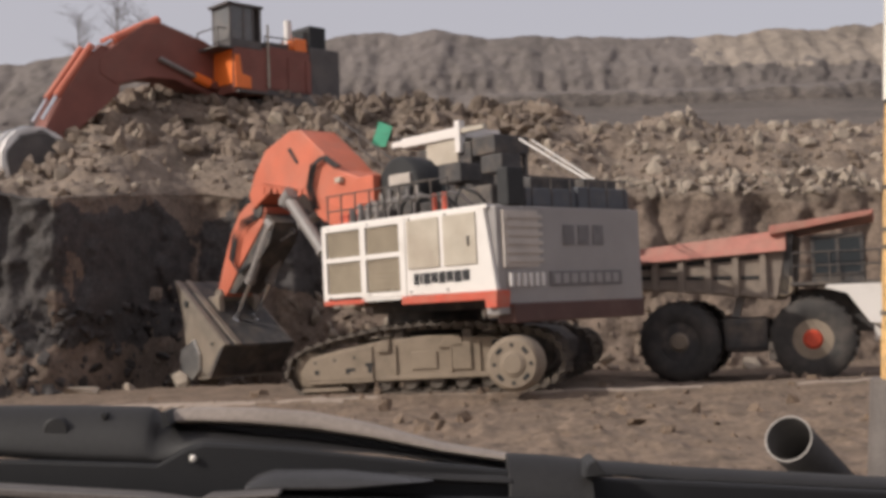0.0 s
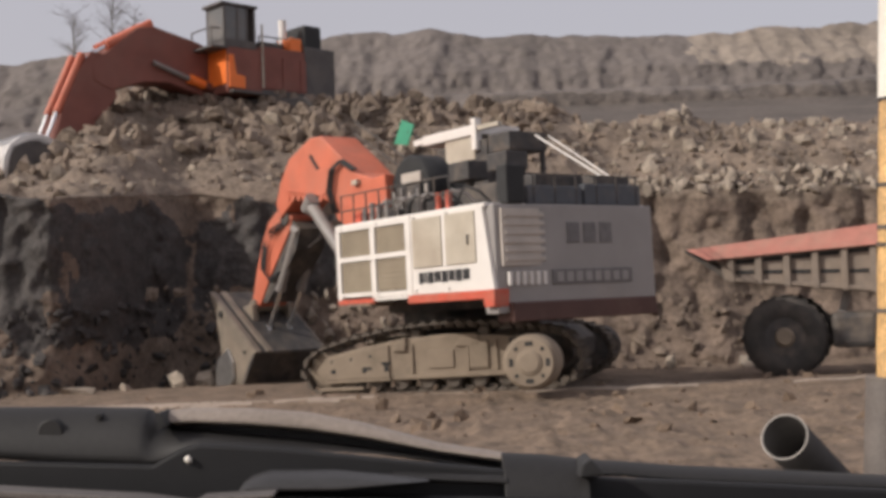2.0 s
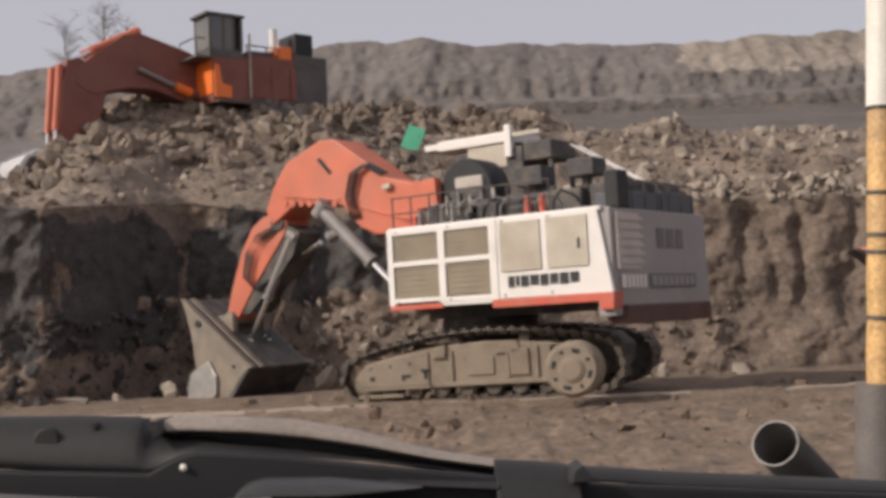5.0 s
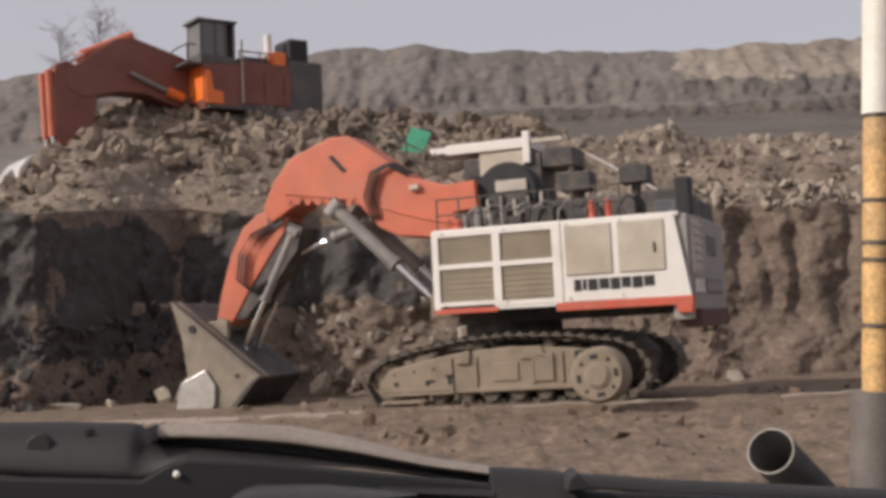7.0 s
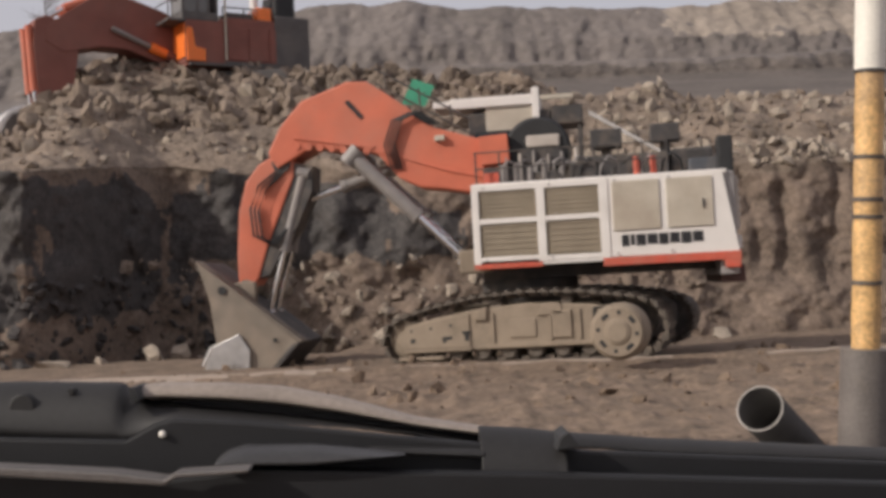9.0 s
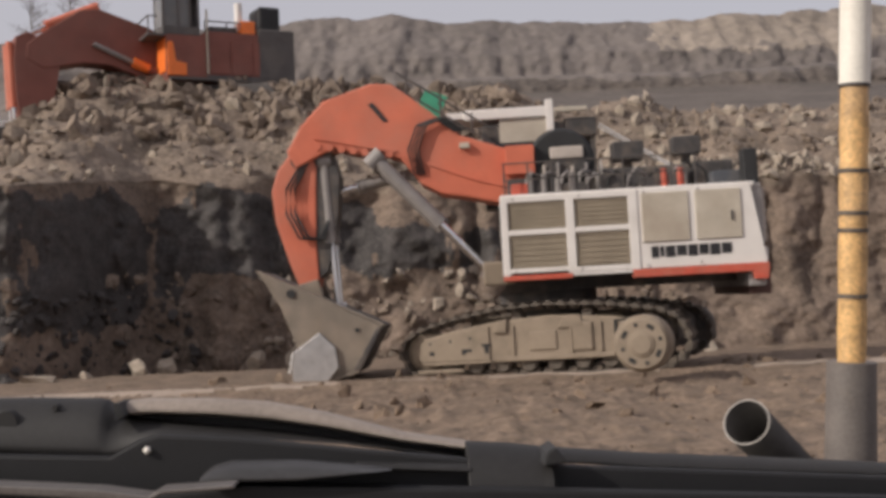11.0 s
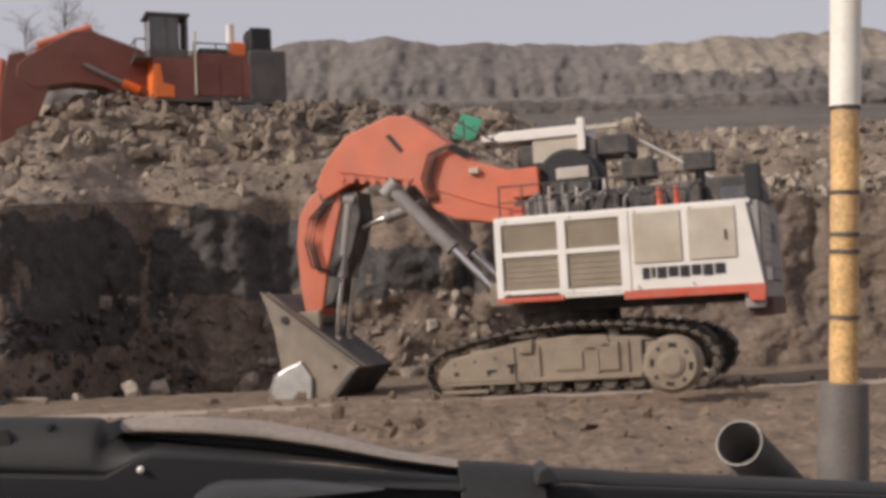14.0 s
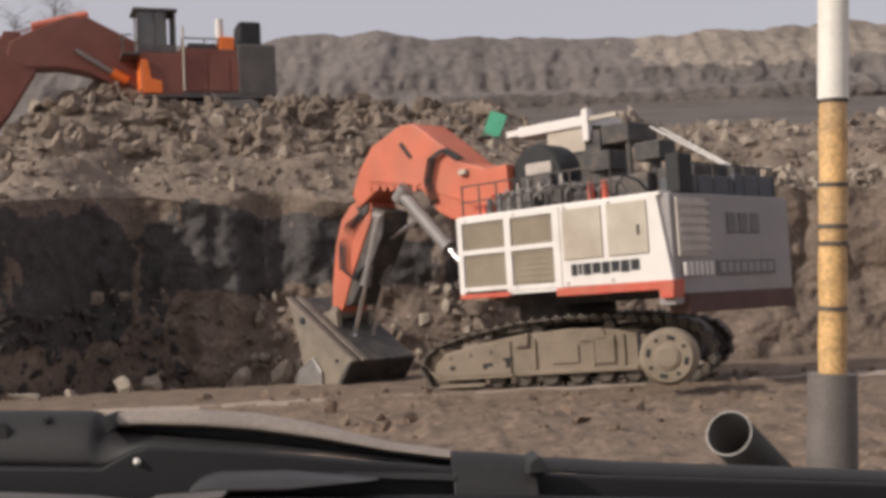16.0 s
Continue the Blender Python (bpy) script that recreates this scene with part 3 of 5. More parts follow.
def slanted(name, x0, x1, z0, z1, y, d, material, label="", bevel=0.02, skew=0.0):
    bm = bmesh.new()
    prism(bm, [(x0, z0), (x1 + skew, z0), (x1, z1), (x0, z1)], y - d, y)
    return part(name, bm, material, house, label, bevel)


FACE = Y0
slanted("door_frame", -1.46, 0.62, 5.2, 5.4, FACE + 0.12, 0.17, WHITE)
slanted("door_frame", -1.46, 0.62, 3.06, 3.2, FACE + 0.12, 0.17, WHITE)
slanted("door_frame", -1.46, 2.42, 4.2, 4.36, FACE + 0.121, 0.17, WHITE)
slanted("door_frame", 0.62, 2.42, 5.2, 5.4, FACE + 0.12, 0.17, WHITE)
slanted("door_frame", 0.62, 2.42, 3.0, 3.16, FACE + 0.12, 0.17, WHITE)
for x0, x1 in ((-1.48, -1.26), (0.48, 0.74), (2.36, 2.64)):
    slanted("door_frame", x0, x1, 2.98, 5.4, FACE + 0.122, 0.175, WHITE)
for x0, x1 in ((-1.26, 0.48), (0.74, 2.36)):
    for z0, z1 in ((3.18, 4.22), (4.34, 5.22)):
        slanted("radiator_grille", x0, x1, z0, z1, FACE + 0.1, 0.08, GRILLE, "tan dusty radiator grille", 0.03)
bm = bmesh.new()
prism(bm, [(2.6, 3.0), (6.42, 2.98), (6.03, 5.4), (2.6, 5.4)], FACE - 0.02, FACE + 0.12)
part("side_panel", bm, WHITE, house, "white side panel", 0.02)
slanted("service_door", 2.76, 4.16, 3.78, 5.26, FACE - 0.02, 0.05, DOOR, "dusty cream service door", 0.06)
slanted("service_door", 4.36, 5.72, 3.78, 5.26, FACE - 0.02, 0.05, DOOR, "stained cream service door", 0.06)
slanted("door_handle", 5.40, 5.46, 4.3, 4.6, FACE - 0.07, 0.05, DARKSTEEL)
slanted("skirt_stripe", -1.48, 0.6, 2.84, 2.99, FACE + 0.1, 0.16, REDSTRIPE, "faded red stripe")
slanted("skirt_stripe", 0.6, 2.4, 2.9, 2.99, FACE + 0.1, 0.14, WHITE)
slanted("skirt_stripe", 2.4, 6.45, 2.74, 2.985, FACE + 0.1, 0.165, REDSTRIPE, "faded red stripe")
bm = bmesh.new()
prism(bm, [(6.0, 2.5), (6.42, 2.5), (6.46, 2.99), (5.9, 2.99)], FACE - 0.06, FACE + 0.5)
part("bumper_horn", bm, REDSTRIPE, house, "faded red corner bumper", 0.03)
# blocky maker's lettering as plain bars
x = 2.98
for w, k in ((0.22, 0), (0.12, 1), (0.28, 0), (0.3, 1), (0.28, 0), (0.28, 1), (0.3, 0), (0.3, 1)):
    slanted("lettering_bar", x, x + w, 3.3 + 0.03 * k, 3.64, FACE - 0.022, 0.012, LETTER, "black lettering bar", 0.0)
    x += w + 0.045
for x in (-1.1, 0.9, 2.85, 4.45):
    for z in (3.1, 5.3):
        bm = bmesh.new()
        rod(bm, (x, FACE - 0.07, z - 0.0), (x, FACE - 0.02, z), 0.035, n=10)
        part("hinge_bolt", bm, GREYPAINT, house)
for x0, x1 in ((-1.26, 0.48), (0.74, 2.36)):
    for z0, z1 in ((3.18, 4.22), (4.34, 5.22)):
        for k in range(6):
            z = z0 + 0.1 + (z1 - z0 - 0.2) * k / 5
            slanted("grille_slat", x0 + 0.06, x1 - 0.06, z - 0.03, z + 0.03, FACE + 0.02, 0.02, GRILLE, "", 0.0)
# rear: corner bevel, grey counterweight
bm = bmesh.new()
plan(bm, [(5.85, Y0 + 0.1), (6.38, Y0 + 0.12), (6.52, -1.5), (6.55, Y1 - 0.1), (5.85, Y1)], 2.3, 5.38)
cw = part("counterweight", bm, GREYPAINT, house, "grey counterweight darkened for its shaded side, with black lettering", 0.05)
boxes("rear_louvre_panel", [(6.40, 6.50, Y0 + 0.3, -1.55, 3.62, 5.25)], PALE, cw, "dusty rear louvre painted paler for the light on it")
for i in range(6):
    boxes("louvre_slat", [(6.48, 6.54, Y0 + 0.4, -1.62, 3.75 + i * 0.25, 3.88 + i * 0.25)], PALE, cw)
for i in range(6):
    bm = bmesh.new()
    y = -3.05 + i * 0.26
    plan(bm, [(6.46, y), (6.545, y + 0.005), (6.545, y + 0.12), (6.46, y + 0.12)], 3.08, 3.46)
    part("hazard_bar", bm, WHITE, cw)
boxes("lettering_panel", [(6.5, 6.57, -1.42, 1.85, 3.06, 3.5)], GREYDARK, cw, "dark lettering band")
for k in range(8):
    boxes("lettering_bar", [(6.56, 6.58, -1.25 + k * 0.38, -1.0 + k * 0.38, 3.14, 3.42)], GREYPAINT, cw, "grey lettering bar")
for k in range(3):
    boxes("figure_bar", [(6.5, 6.565, -0.75 + k * 0.66, -0.25 + k * 0.66, 4.26, 4.86)], GREYDARK, cw, "dark grey stencilled bar")
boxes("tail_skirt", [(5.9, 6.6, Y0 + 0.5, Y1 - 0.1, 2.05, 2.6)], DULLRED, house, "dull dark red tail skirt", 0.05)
# things on deck
bm = bmesh.new()
lathe(bm, [(0.95, -1.9), (1.05, -1.8), (1.05, -0.9), (0.95, -0.8)], n=36, at=(0.55, 0, 6.55))
air = part("fan_shroud", bm, BLACK, house, "round black fan shroud")
boxes("fan_guard", [(0.2, 1.25, -2.0, -1.88, 6.62, 7.0)], PALE, air, "pale guard plate in the fan shroud", 0.06)
boxes("fan_motor", [(0.0, 1.3, -2.06, -1.86, 5.95, 6.58)], DARKSTEEL, air, "dark fan motor housing", 0.08)
for i in range(6):
    bm = bmesh.new()
    rod(bm, (-0.45 + 0.44 * i, -2.15, 5.45), (-0.45 + 0.44 * i, -2.15, 6.35 + 0.08 * (i % 3)), 0.055, n=10)
    part("coolant_pipe", bm, PALE if i % 2 else CYL, house, "upright coolant pipe")
boxes("shroud_base", [(-0.4, 1.6, -1.9, -0.7, 5.4, 6.0)], DARKSTEEL, house)
boxes("engine_cover", [(1.8, 4.6, -1.7, 1.2, 5.42, 6.25)], DARKSTEEL, house, "dark engine cover", 0.08)
boxes("exhaust_box", [(2.2, 3.2, -1.6, -0.7, 6.5, 7.1)], DARKSTEEL, house, "dark exhaust box", 0.05)
boxes("exhaust_box", [(4.1, 5.0, -1.6, -0.7, 6.6, 7.15)], DARKSTEEL, house, "dark exhaust box", 0.05)
rods("exhaust_stem", [((2.7, -1.15, 6.2), (2.7, -1.15, 6.55)), ((4.55, -1.15, 5.4), (4.55, -1.15, 6.65))], 0.16, DARKSTEEL, house)
boxes("tank", [(4.7, 6.0, -1.4, 0.6, 5.42, 6.35)], DARKSTEEL, house, "dark grey tank", 0.1)
boxes("rear_box", [(6.0, 6.45, -2.9, -2.2, 5.4, 6.5)], BLACK, house, "black box on the deck edge", 0.06)
boxes("deck_machinery", [(0.2, 1.2, -3.0, -2.2, 5.42, 5.75), (1.6, 2.3, -2.9, -2.1, 5.42, 5.95), (2.8, 3.4, -3.0, -2.2, 5.42, 5.8)], DARKSTEEL, house, "dark machinery on the deck", 0.05)
boxes("deck_machinery", [(1.8, 5.8, 1.2, 2.8, 5.42, 6.4)], DARKSTEEL, house, "dark blue machinery housing", 0.1)
for x in (3.55, 4.05):
    bm = bmesh.new()
    rod(bm, (x, -3.1, 5.44), (x, -3.1, 6.0), 0.1, n=14)
    part("fire_bottle", bm, REDSTRIPE, house, "red fire bottle")
for i in range(9):
    xx = -1.3 + i * 0.72
    bm = bmesh.new()
    rod(bm, (xx, Y0 + 0.12, 5.44), (xx, Y0 + 0.12, 6.42), 0.028, n=8)
    part("rail_post", bm, DARKSTEEL, house)
for z in (5.9, 6.4):
    bm = bmesh.new()
    rod(bm, (-1.35, Y0 + 0.12, z), (4.5, Y0 + 0.12, z), 0.025, n=8)
    part("handrail", bm, DARKSTEEL, house)
for i in range(7):
    yy = -2.6 + i * 0.85
    bm = bmesh.new()
    rod(bm, (6.3, yy, 5.38), (6.3, yy, 6.3), 0.025, n=8)
    part("rail_post", bm, DARKSTEEL, house)
bm = bmesh.new()
rod(bm, (6.3, -2.6, 6.28), (6.3, 2.6, 6.28), 0.025, n=8)
part("handrail", bm, DARKSTEEL, house)
for i in range(5):
    sweepbm = bmesh.new()
    x0 = -0.6 + i * 0.55
    sweep(sweepbm, [(x0, -2.4, 5.45), (x0, -2.45, 6.0 + 0.1 * (i % 2)), (x0 + 0.2, -2.2, 6.2), (x0 + 0.5, -1.9, 6.1)], 0.05)
    part("pipe", sweepbm, CYL, house)
for i in range(6):
    bm = bmesh.new()
    x0 = 1.2 + i * 0.62
    sweep(bm, [(x0, -2.9, 5.45), (x0 + 0.05, -2.95, 5.8), (x0 + 0.3, -2.9, 6.0 + 0.05 * (i % 3)), (x0 + 0.6, -2.6, 5.9), (x0 + 0.7, -2.2, 5.5)], 0.045)
    part("hose_loop", bm, BLACK if i % 2 else CYL, house)
for i in range(4):
    bm = bmesh.new()
    rod(bm, (-0.5 + i * 0.42, -3.0, 5.44), (-0.5 + i * 0.42, -3.0, 5.95 + 0.12 * (i % 2)), 0.09, n=12)
    part("filter_canister", bm, CYL, house)
boxes("valve_block", [(-1.1, -0.6, -3.1, -2.6, 5.44, 5.8)], REDSTRIPE, house)
boxes("rear_cover", [(5.2, 6.3, -2.0, 0.2, 5.4, 5.95), (5.0, 6.3, 0.3, 2.7, 5.4, 6.05)], BLUEGREY, house, "dull blue-grey cover on the rear deck", 0.06)
# slanted white ladder rails behind the cab
rods("access_rail", [((2.2, 2.2, 8.2), (5.2, 2.5, 6.3))], 0.035, WHITE, house, "white slanting access rail")
rods("access_rail", [((2.2, 2.8, 8.2), (5.2, 2.85, 6.3))], 0.03, WHITE, house, "white slanting access rail")
# cab on the far side
cab = boxes("cab", [(-1.9, 0.9, 1.15, 2.9, 5.4, 8.25)], DARKSTEEL, house, "dark glazed operator cab with a white roof", 0.06)
boxes("cab_roof", [(-2.5, 0.55, 1.0, 3.0, 8.42, 8.78)], WHITE, cab, "white cab roof", 0.05)
boxes("roof_visor", [(-3.1, -2.45, 1.05, 2.95, 8.5, 8.72)], WHITE, cab, "white visor")
boxes("cab_post", [(0.3, 0.55, 0.98, 1.25, 7.9, 9.0)], WHITE, cab, "white post", 0.03)
boxes("cab_wall", [(-1.3, 0.3, 1.1, 1.2, 7.6, 8.4)], DOOR, cab, "cream cab wall")
boxes("cab_window", [(-1.7, -0.2, 1.12, 1.16, 6.2, 7.6)], GLASS, cab, "dark cab window")
boxes("rear_canopy", [(0.9, 2.0, 1.2, 2.9, 7.7, 8.35)], DARKSTEEL, cab, "dark rear canopy", 0.06)
boxes("canopy_leg", [(1.8, 1.95, 1.3, 1.45, 6.4, 7.7)], DARKSTEEL, cab)
boxes("canopy_leg", [(1.8, 1.95, 2.7, 2.85, 6.4, 7.7)], DARKSTEEL, cab)
boxes("roof_lamp_bar", [(0.6, 1.7, 1.0, 1.2, 8.55, 8.7)], DOOR, cab)
rods("mast", [((-2.6, 1.4, 8.6), (-3.35, 1.0, 9.1))], 0.03, DARKSTEEL, cab)
bm = bmesh.new()
g = [bm.verts.new(p) for p in ((-4.15, 0.95, 8.75), (-3.35, 0.97, 8.6), (-3.0, 1.03, 9.3), (-3.75, 1.05, 9.6))]
bm.faces.new(g)
gg = bmesh.ops.extrude_face_region(bm, geom=bm.faces[:])
bmesh.ops.translate(bm, vec=(0, 0.04, 0), verts=[v for v in gg["geom"] if isinstance(v, bmesh.types.BMVert)])
part("signal_flag", bm, GREEN, cab, "green signal flag")

for fitting in (cab, cw, air):
    for c in list(fitting.children):
        c.parent = house

# boom, stick, bucket: each with its origin on its pin
BOOM_PIN, ARM_Y = Vector((0.0, -1.0, 5.2)), -1.0
ELBOW = Vector((-7.75, 0.0, 1.95))     # from the boom pin
STICK = 4.2


def rel(pts, o=(0.0, 5.2), k=1.05):
    return [((x - o[0]) * k, z - o[1]) for x, z in pts]


bm = bmesh.new()
prism(bm, rel([(0.5, 5.9), (-0.8, 6.95), (-2.46, 7.6), (-3.32, 8.4), (-4.44, 9.35), (-5.08, 9.42), (-6.58, 8.95), (-7.3, 8.2), (-7.75, 7.4), (-7.5, 6.85), (-6.6, 7.3),
              (-6.29, 7.45), (-5.58, 7.2), (-5.2, 7.35), (-4.3, 6.95), (-3.7, 6.1), (-3.1, 5.75), (-2.3, 5.6), (-0.8, 5.2), (0.3, 4.7)]), -0.8, 0.8)
boom = part("boom", bm, ORANGE, shovel, "orange boom with dust on its flanks", 0.07)
bm = bmesh.new()
prism(bm, rel([(-5.2, 8.75), (-4.75, 8.15), (-4.62, 8.2), (-5.05, 8.8)]), -0.83, -0.79)
part("lifting_slot", bm, BLACK, boom)
for a, b in (((-6.9, 7.75), (-4.4, 7.15)), ((-4.2, 7.0), (-2.2, 6.15)), ((-2.2, 6.15), (-0.9, 5.75))):
    bm = bmesh.new()
    prism(bm, rel([a, b, (b[0], b[1] + 0.1), (a[0], a[1] + 0.1)]), -0.85, -0.78)
    part("flange", bm, ORANGE, boom, bevel=0.01)
for k in range(7):
    bm = bmesh.new()
    x0 = -6.85 + 0.36 * k
    lathe(bm, [(0.12, -0.84), (0.12, -0.8)], n=12, at=((x0 + 0.05) * 1.05, 0, 7.52 - 0.07 * k - 5.2))
    part("pin_boss", bm, ORANGE, boom)
for k in range(4):
    bm = bmesh.new()
    x0 = -3.9 + 0.1 * k
    sweep(bm, [((x0) * 1.05, -0.86, 1.2), ((x0 - 0.15) * 1.05, -0.95, 2.0), ((x0 + 0.15) * 1.05, -0.97, 2.75), ((x0 + 0.7) * 1.05, -0.95, 2.95), ((x0 + 1.3) * 1.05, -0.86, 2.5)], 0.035)
    part("hydraulic_hose", bm, BLACK, boom, "black hydraulic hose")
rods("boom_railing", [((-4.4 * 1.05, 0.7, 4.3), (-1.5, 0.7, 2.2)), ((-4.4 * 1.05, 0.7, 4.8), (-1.5, 0.7, 2.7)), ((-3.2, 0.7, 3.2), (-3.2, 0.7, 4.0)), ((-2.2, 0.7, 2.6), (-2.2, 0.7, 3.3)), ((-4.3, 0.7, 4.0), (-4.3, 0.7, 4.7))], 0.035, DARKSTEEL, boom)
boxes("work_lamp", [((-2.5) * 1.05, -2.3, -0.98, -0.8, 1.95, 2.12)], DOOR, boom)
boxes("boom_foot_bracket", [(-1.2, -0.3, -1.2, -0.8, 1.0, 1.9)], ORANGE, boom)

bm = bmesh.new()
prism(bm, [(-0.75, -0.25), (-0.25, 0.3), (0.35, 0.25), (0.5, -0.3), (0.42, -1.2), (0.3, -2.6), (0.3, -3.8), (0.15, -4.35), (-0.25, -4.3), (-0.6, -3.3), (-0.95, -1.9), (-1.0, -0.9)], -0.62, 0.62)
stick = part("stick", bm, ORANGE, shovel, "orange stick with scuffed edges", 0.06)
# dark web behind the stick carries the bucket linkage's shadow in its colour
bm = bmesh.new()
prism(bm, [(1.0, 0.2), (1.2, -0.6), (1.05, -1.8), (0.6, -3.6), (0.3, -3.8), (0.2, -2.4), (0.2, 0.1)], -0.56, 0.66)
part("inner_web", bm, DARKSTEEL, stick, "inner web painted dark for the linkage shadow")
for k in range(3):
    bm = bmesh.new()
    sweep(bm, [(-0.1 + 0.12 * k, -0.66, -0.3), (-0.5 + 0.14 * k, -0.78, -0.9), (-0.55 + 0.14 * k, -0.8, -1.7), (-0.2 + 0.15 * k, -0.8, -2.5), (0.4 + 0.1 * k, -0.72, -2.6), (0.75, -0.6, -2.0)], 0.04)
    part("hydraulic_hose", bm, BLACK, stick, "black hydraulic hose")
bm = bmesh.new()
lathe(bm, [(0.3, -0.7), (0.3, 0.7)], n=20)
part("elbow_pin", bm, DARKSTEEL, stick)
bm = bmesh.new()
lathe(bm, [(0.25, -0.75), (0.25, 0.75)], n=18, at=(0, 0, -4.2))
part("bucket_pin", bm, BUCKET, stick)

# bucket profile about its pin
W0, W1 = -1.9, 1.3
bm = bmesh.new()
PLATE = [(-1.15, 0.95), (-0.75, 0.62), (2.05, -1.7), (1.0, -2.78), (-0.3, -2.85), (-0.72, -2.3), (-0.62, -1.7), (-0.78, -0.3)]
prism(bm, PLATE, W0, W0 + 0.12)
bucket = part("bucket", bm, BUCKET, shovel, "scoured steel shovel bucket with polished teeth", 0.03)
bm = bmesh.new()
prism(bm, PLATE, W1 - 0.12, W1)
part("side_plate", bm, BUCKET, bucket, bevel=0.03)
# top and back plates: shade away from the sun is put into the colour
bm = bmesh.new()
prism(bm, [(-1.2, 1.0), (2.1, -1.7), (2.0, -1.85), (-1.2, 0.75)], W0 + 0.1, W1 - 0.1)
part("top_plate", bm, DARKSTEEL, bucket, "top plate painted dark for shade", 0.02)
for y in (W0 + 0.02, W0 + 0.5):
    bm = bmesh.new()
    prism(bm, [(-1.22, 1.06), (2.14, -1.66), (2.1, -1.72), (-1.22, 0.98)], y, y + 0.26)
    part("wear_strip", bm, BUCKET, bucket, "dusty steel wear strip", 0.02)
bm = bmesh.new()
prism(bm, [(2.1, -1.68), (1.05, -2.82), (0.85, -2.75), (1.85, -1.75)], W0 - 0.02, W1 + 0.02)
part("back_plate", bm, DARKSTEEL, bucket, "back plate painted dark for shade", 0.03)
bm = bmesh.new()
prism(bm, [(1.0, -2.7), (1.0, -2.88), (-1.9, -2.92), (-1.95, -2.82), (-1.2, -2.66)], W0, W1)
part("floor_plate", bm, BUCKET, bucket, bevel=0.02)
bm = bmesh.new()
prism(bm, [(-0.85, -1.75), (0.15, -1.35), (0.5, -1.9), (0.45, -2.55), (0.0, -2.88), (-1.1, -2.9), (-1.0, -2.45)], W0 - 0.14, W0 - 0.02)
part("wear_plate", bm, POLISHED, bucket, "polished wear plate", 0.03)
for i in range(6):
    bm = bmesh.new()
    y = W0 + 0.05 + i * 0.57
    prism(bm, [(-1.6, -2.72), (-2.45, -2.86), (-2.45, -2.93), (-1.6, -2.97)], y, y + 0.3)
    part("tooth", bm, POLISHED, bucket, "polished steel tooth", 0.02)
bm = bmesh.new()
lathe(bm, [(0.14, W0 - 0.05), (0.14, W0 + 0.02)], n=12, at=(-0.35, 0, 0.05))
part("pin_hole", bm, BLACK, bucket)
bm = bmesh.new()
lathe(bm, [(0.07, W0 - 0.04), (0.07, W0 + 0.02)], n=10, at=(1.3, 0, -1.6))
part("pin_hole", bm, BLACK, bucket)
for y in (-0.95, 0.65):
    boxes("bucket_lug", [(-0.35, 0.45, y, y + 0.25, -0.45, 0.3)], BUCKET, bucket, bevel=0.04)
rods("jaw_rod", [((-1.05, W0 - 0.08, -2.3), (-0.75, W0 - 0.08, -1.7))], 0.07, CHROME, bucket, "bright chrome jaw rod")


def cylinder_pair(name, length, rod_len, r):
    """A barrel lying along -z from its pin, and a rod reaching back from the far pin."""
    bm = bmesh.new()
    rod(bm, (0, 0, 0), (0, 0, -length), r, n=18)
    rod(bm, (0, 0, -length + 0.18), (0, 0, -length - 0.02), r * 1.18, n=18)
    rod(bm, (0, -r * 1.2, 0), (0, r * 1.2, 0), r * 1.2, n=16)
    barrel = part(name + "_barrel", bm, CYL, shovel, "grey hydraulic cylinder barrel")
    bm = bmesh.new()
    rod(bm, (0, 0, 0), (0, 0, rod_len), r * 0.55, n=14)
    rod(bm, (0, -r, 0), (0, r, 0), r * 0.9, n=14)
    return barrel, part(name + "_rod", bm, CHROME, shovel, "bright chrome cylinder rod")


RAMS = []
for y in (-2.0, 0.0):
    RAMS.append(("boom", y, cylinder_pair("boom_cylinder", 2.9, 2.5, 0.24)))
for y in (-1.45, -0.55):
    RAMS.append(("bucket", y, cylinder_pair("bucket_cylinder", 2.6, 2.6, 0.17)))
RAMS.append(("stick", -1.0, cylinder_pair("stick_cylinder", 1.9, 1.6, 0.19)))
boxes("ram_bracket", [(-2.1, -1.1, -2.3, 0.3, 2.75, 3.5)], DUSTSTEEL, house, "dusty ram bracket", 0.08)
for y in (-2.1, -0.15):
    boxes("boom_tower", [(-1.2, 0.6, y, y + 0.25, 3.4, 6.0)], DARKSTEEL, house, bevel=0.05)
boxes("nose_plate", [(-1.5, -1.2, -3.3, 2.6, 2.9, 5.2)], DARKSTEEL, house, bevel=0.03)

# ---- orange excavator on the upper bench: -x is its front ----
second = thing("orange_excavator", "dull orange mining excavator digging on the upper bench", "excavator")
for y in (-2.2, 2.2):
    bm = bmesh.new()
    prism(bm, [(-3.2, 0.1), (3.2, 0.1), (3.7, 0.7), (3.2, 1.35), (-3.2, 1.35), (-3.7, 0.7)], y - 0.45, y + 0.45)
    part("crawler_track", bm, HAZEDARK, second, "dark crawler track", 0.08)
boxes("car_body", [(-1.6, 1.6, -1.8, 1.8, 0.6, 1.6)], HAZEDARK, second)
bm = bmesh.new()
prism(bm, [(-3.3, 1.5), (3.2, 1.5), (3.6, 1.9), (3.7, 3.9), (1.6, 4.2), (-1.0, 4.2), (-3.3, 3.3)], -2.5, 2.5)
house2 = part("upper_body", bm, SHADEORANGE, second, "dull orange machinery body", 0.08)
boxes("rear_housing", [(1.7, 3.78, -2.58, 2.45, 1.7, 4.5)], HAZEDARK, house2, "dark rear housing", 0.12)
boxes("cab_riser", [(-3.35, -1.2, -2.56, -0.7, 1.7, 3.9)], SHADEORANGE, house2, bevel=0.05)
# sun-facing panels: their brightness is in the colour
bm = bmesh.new()
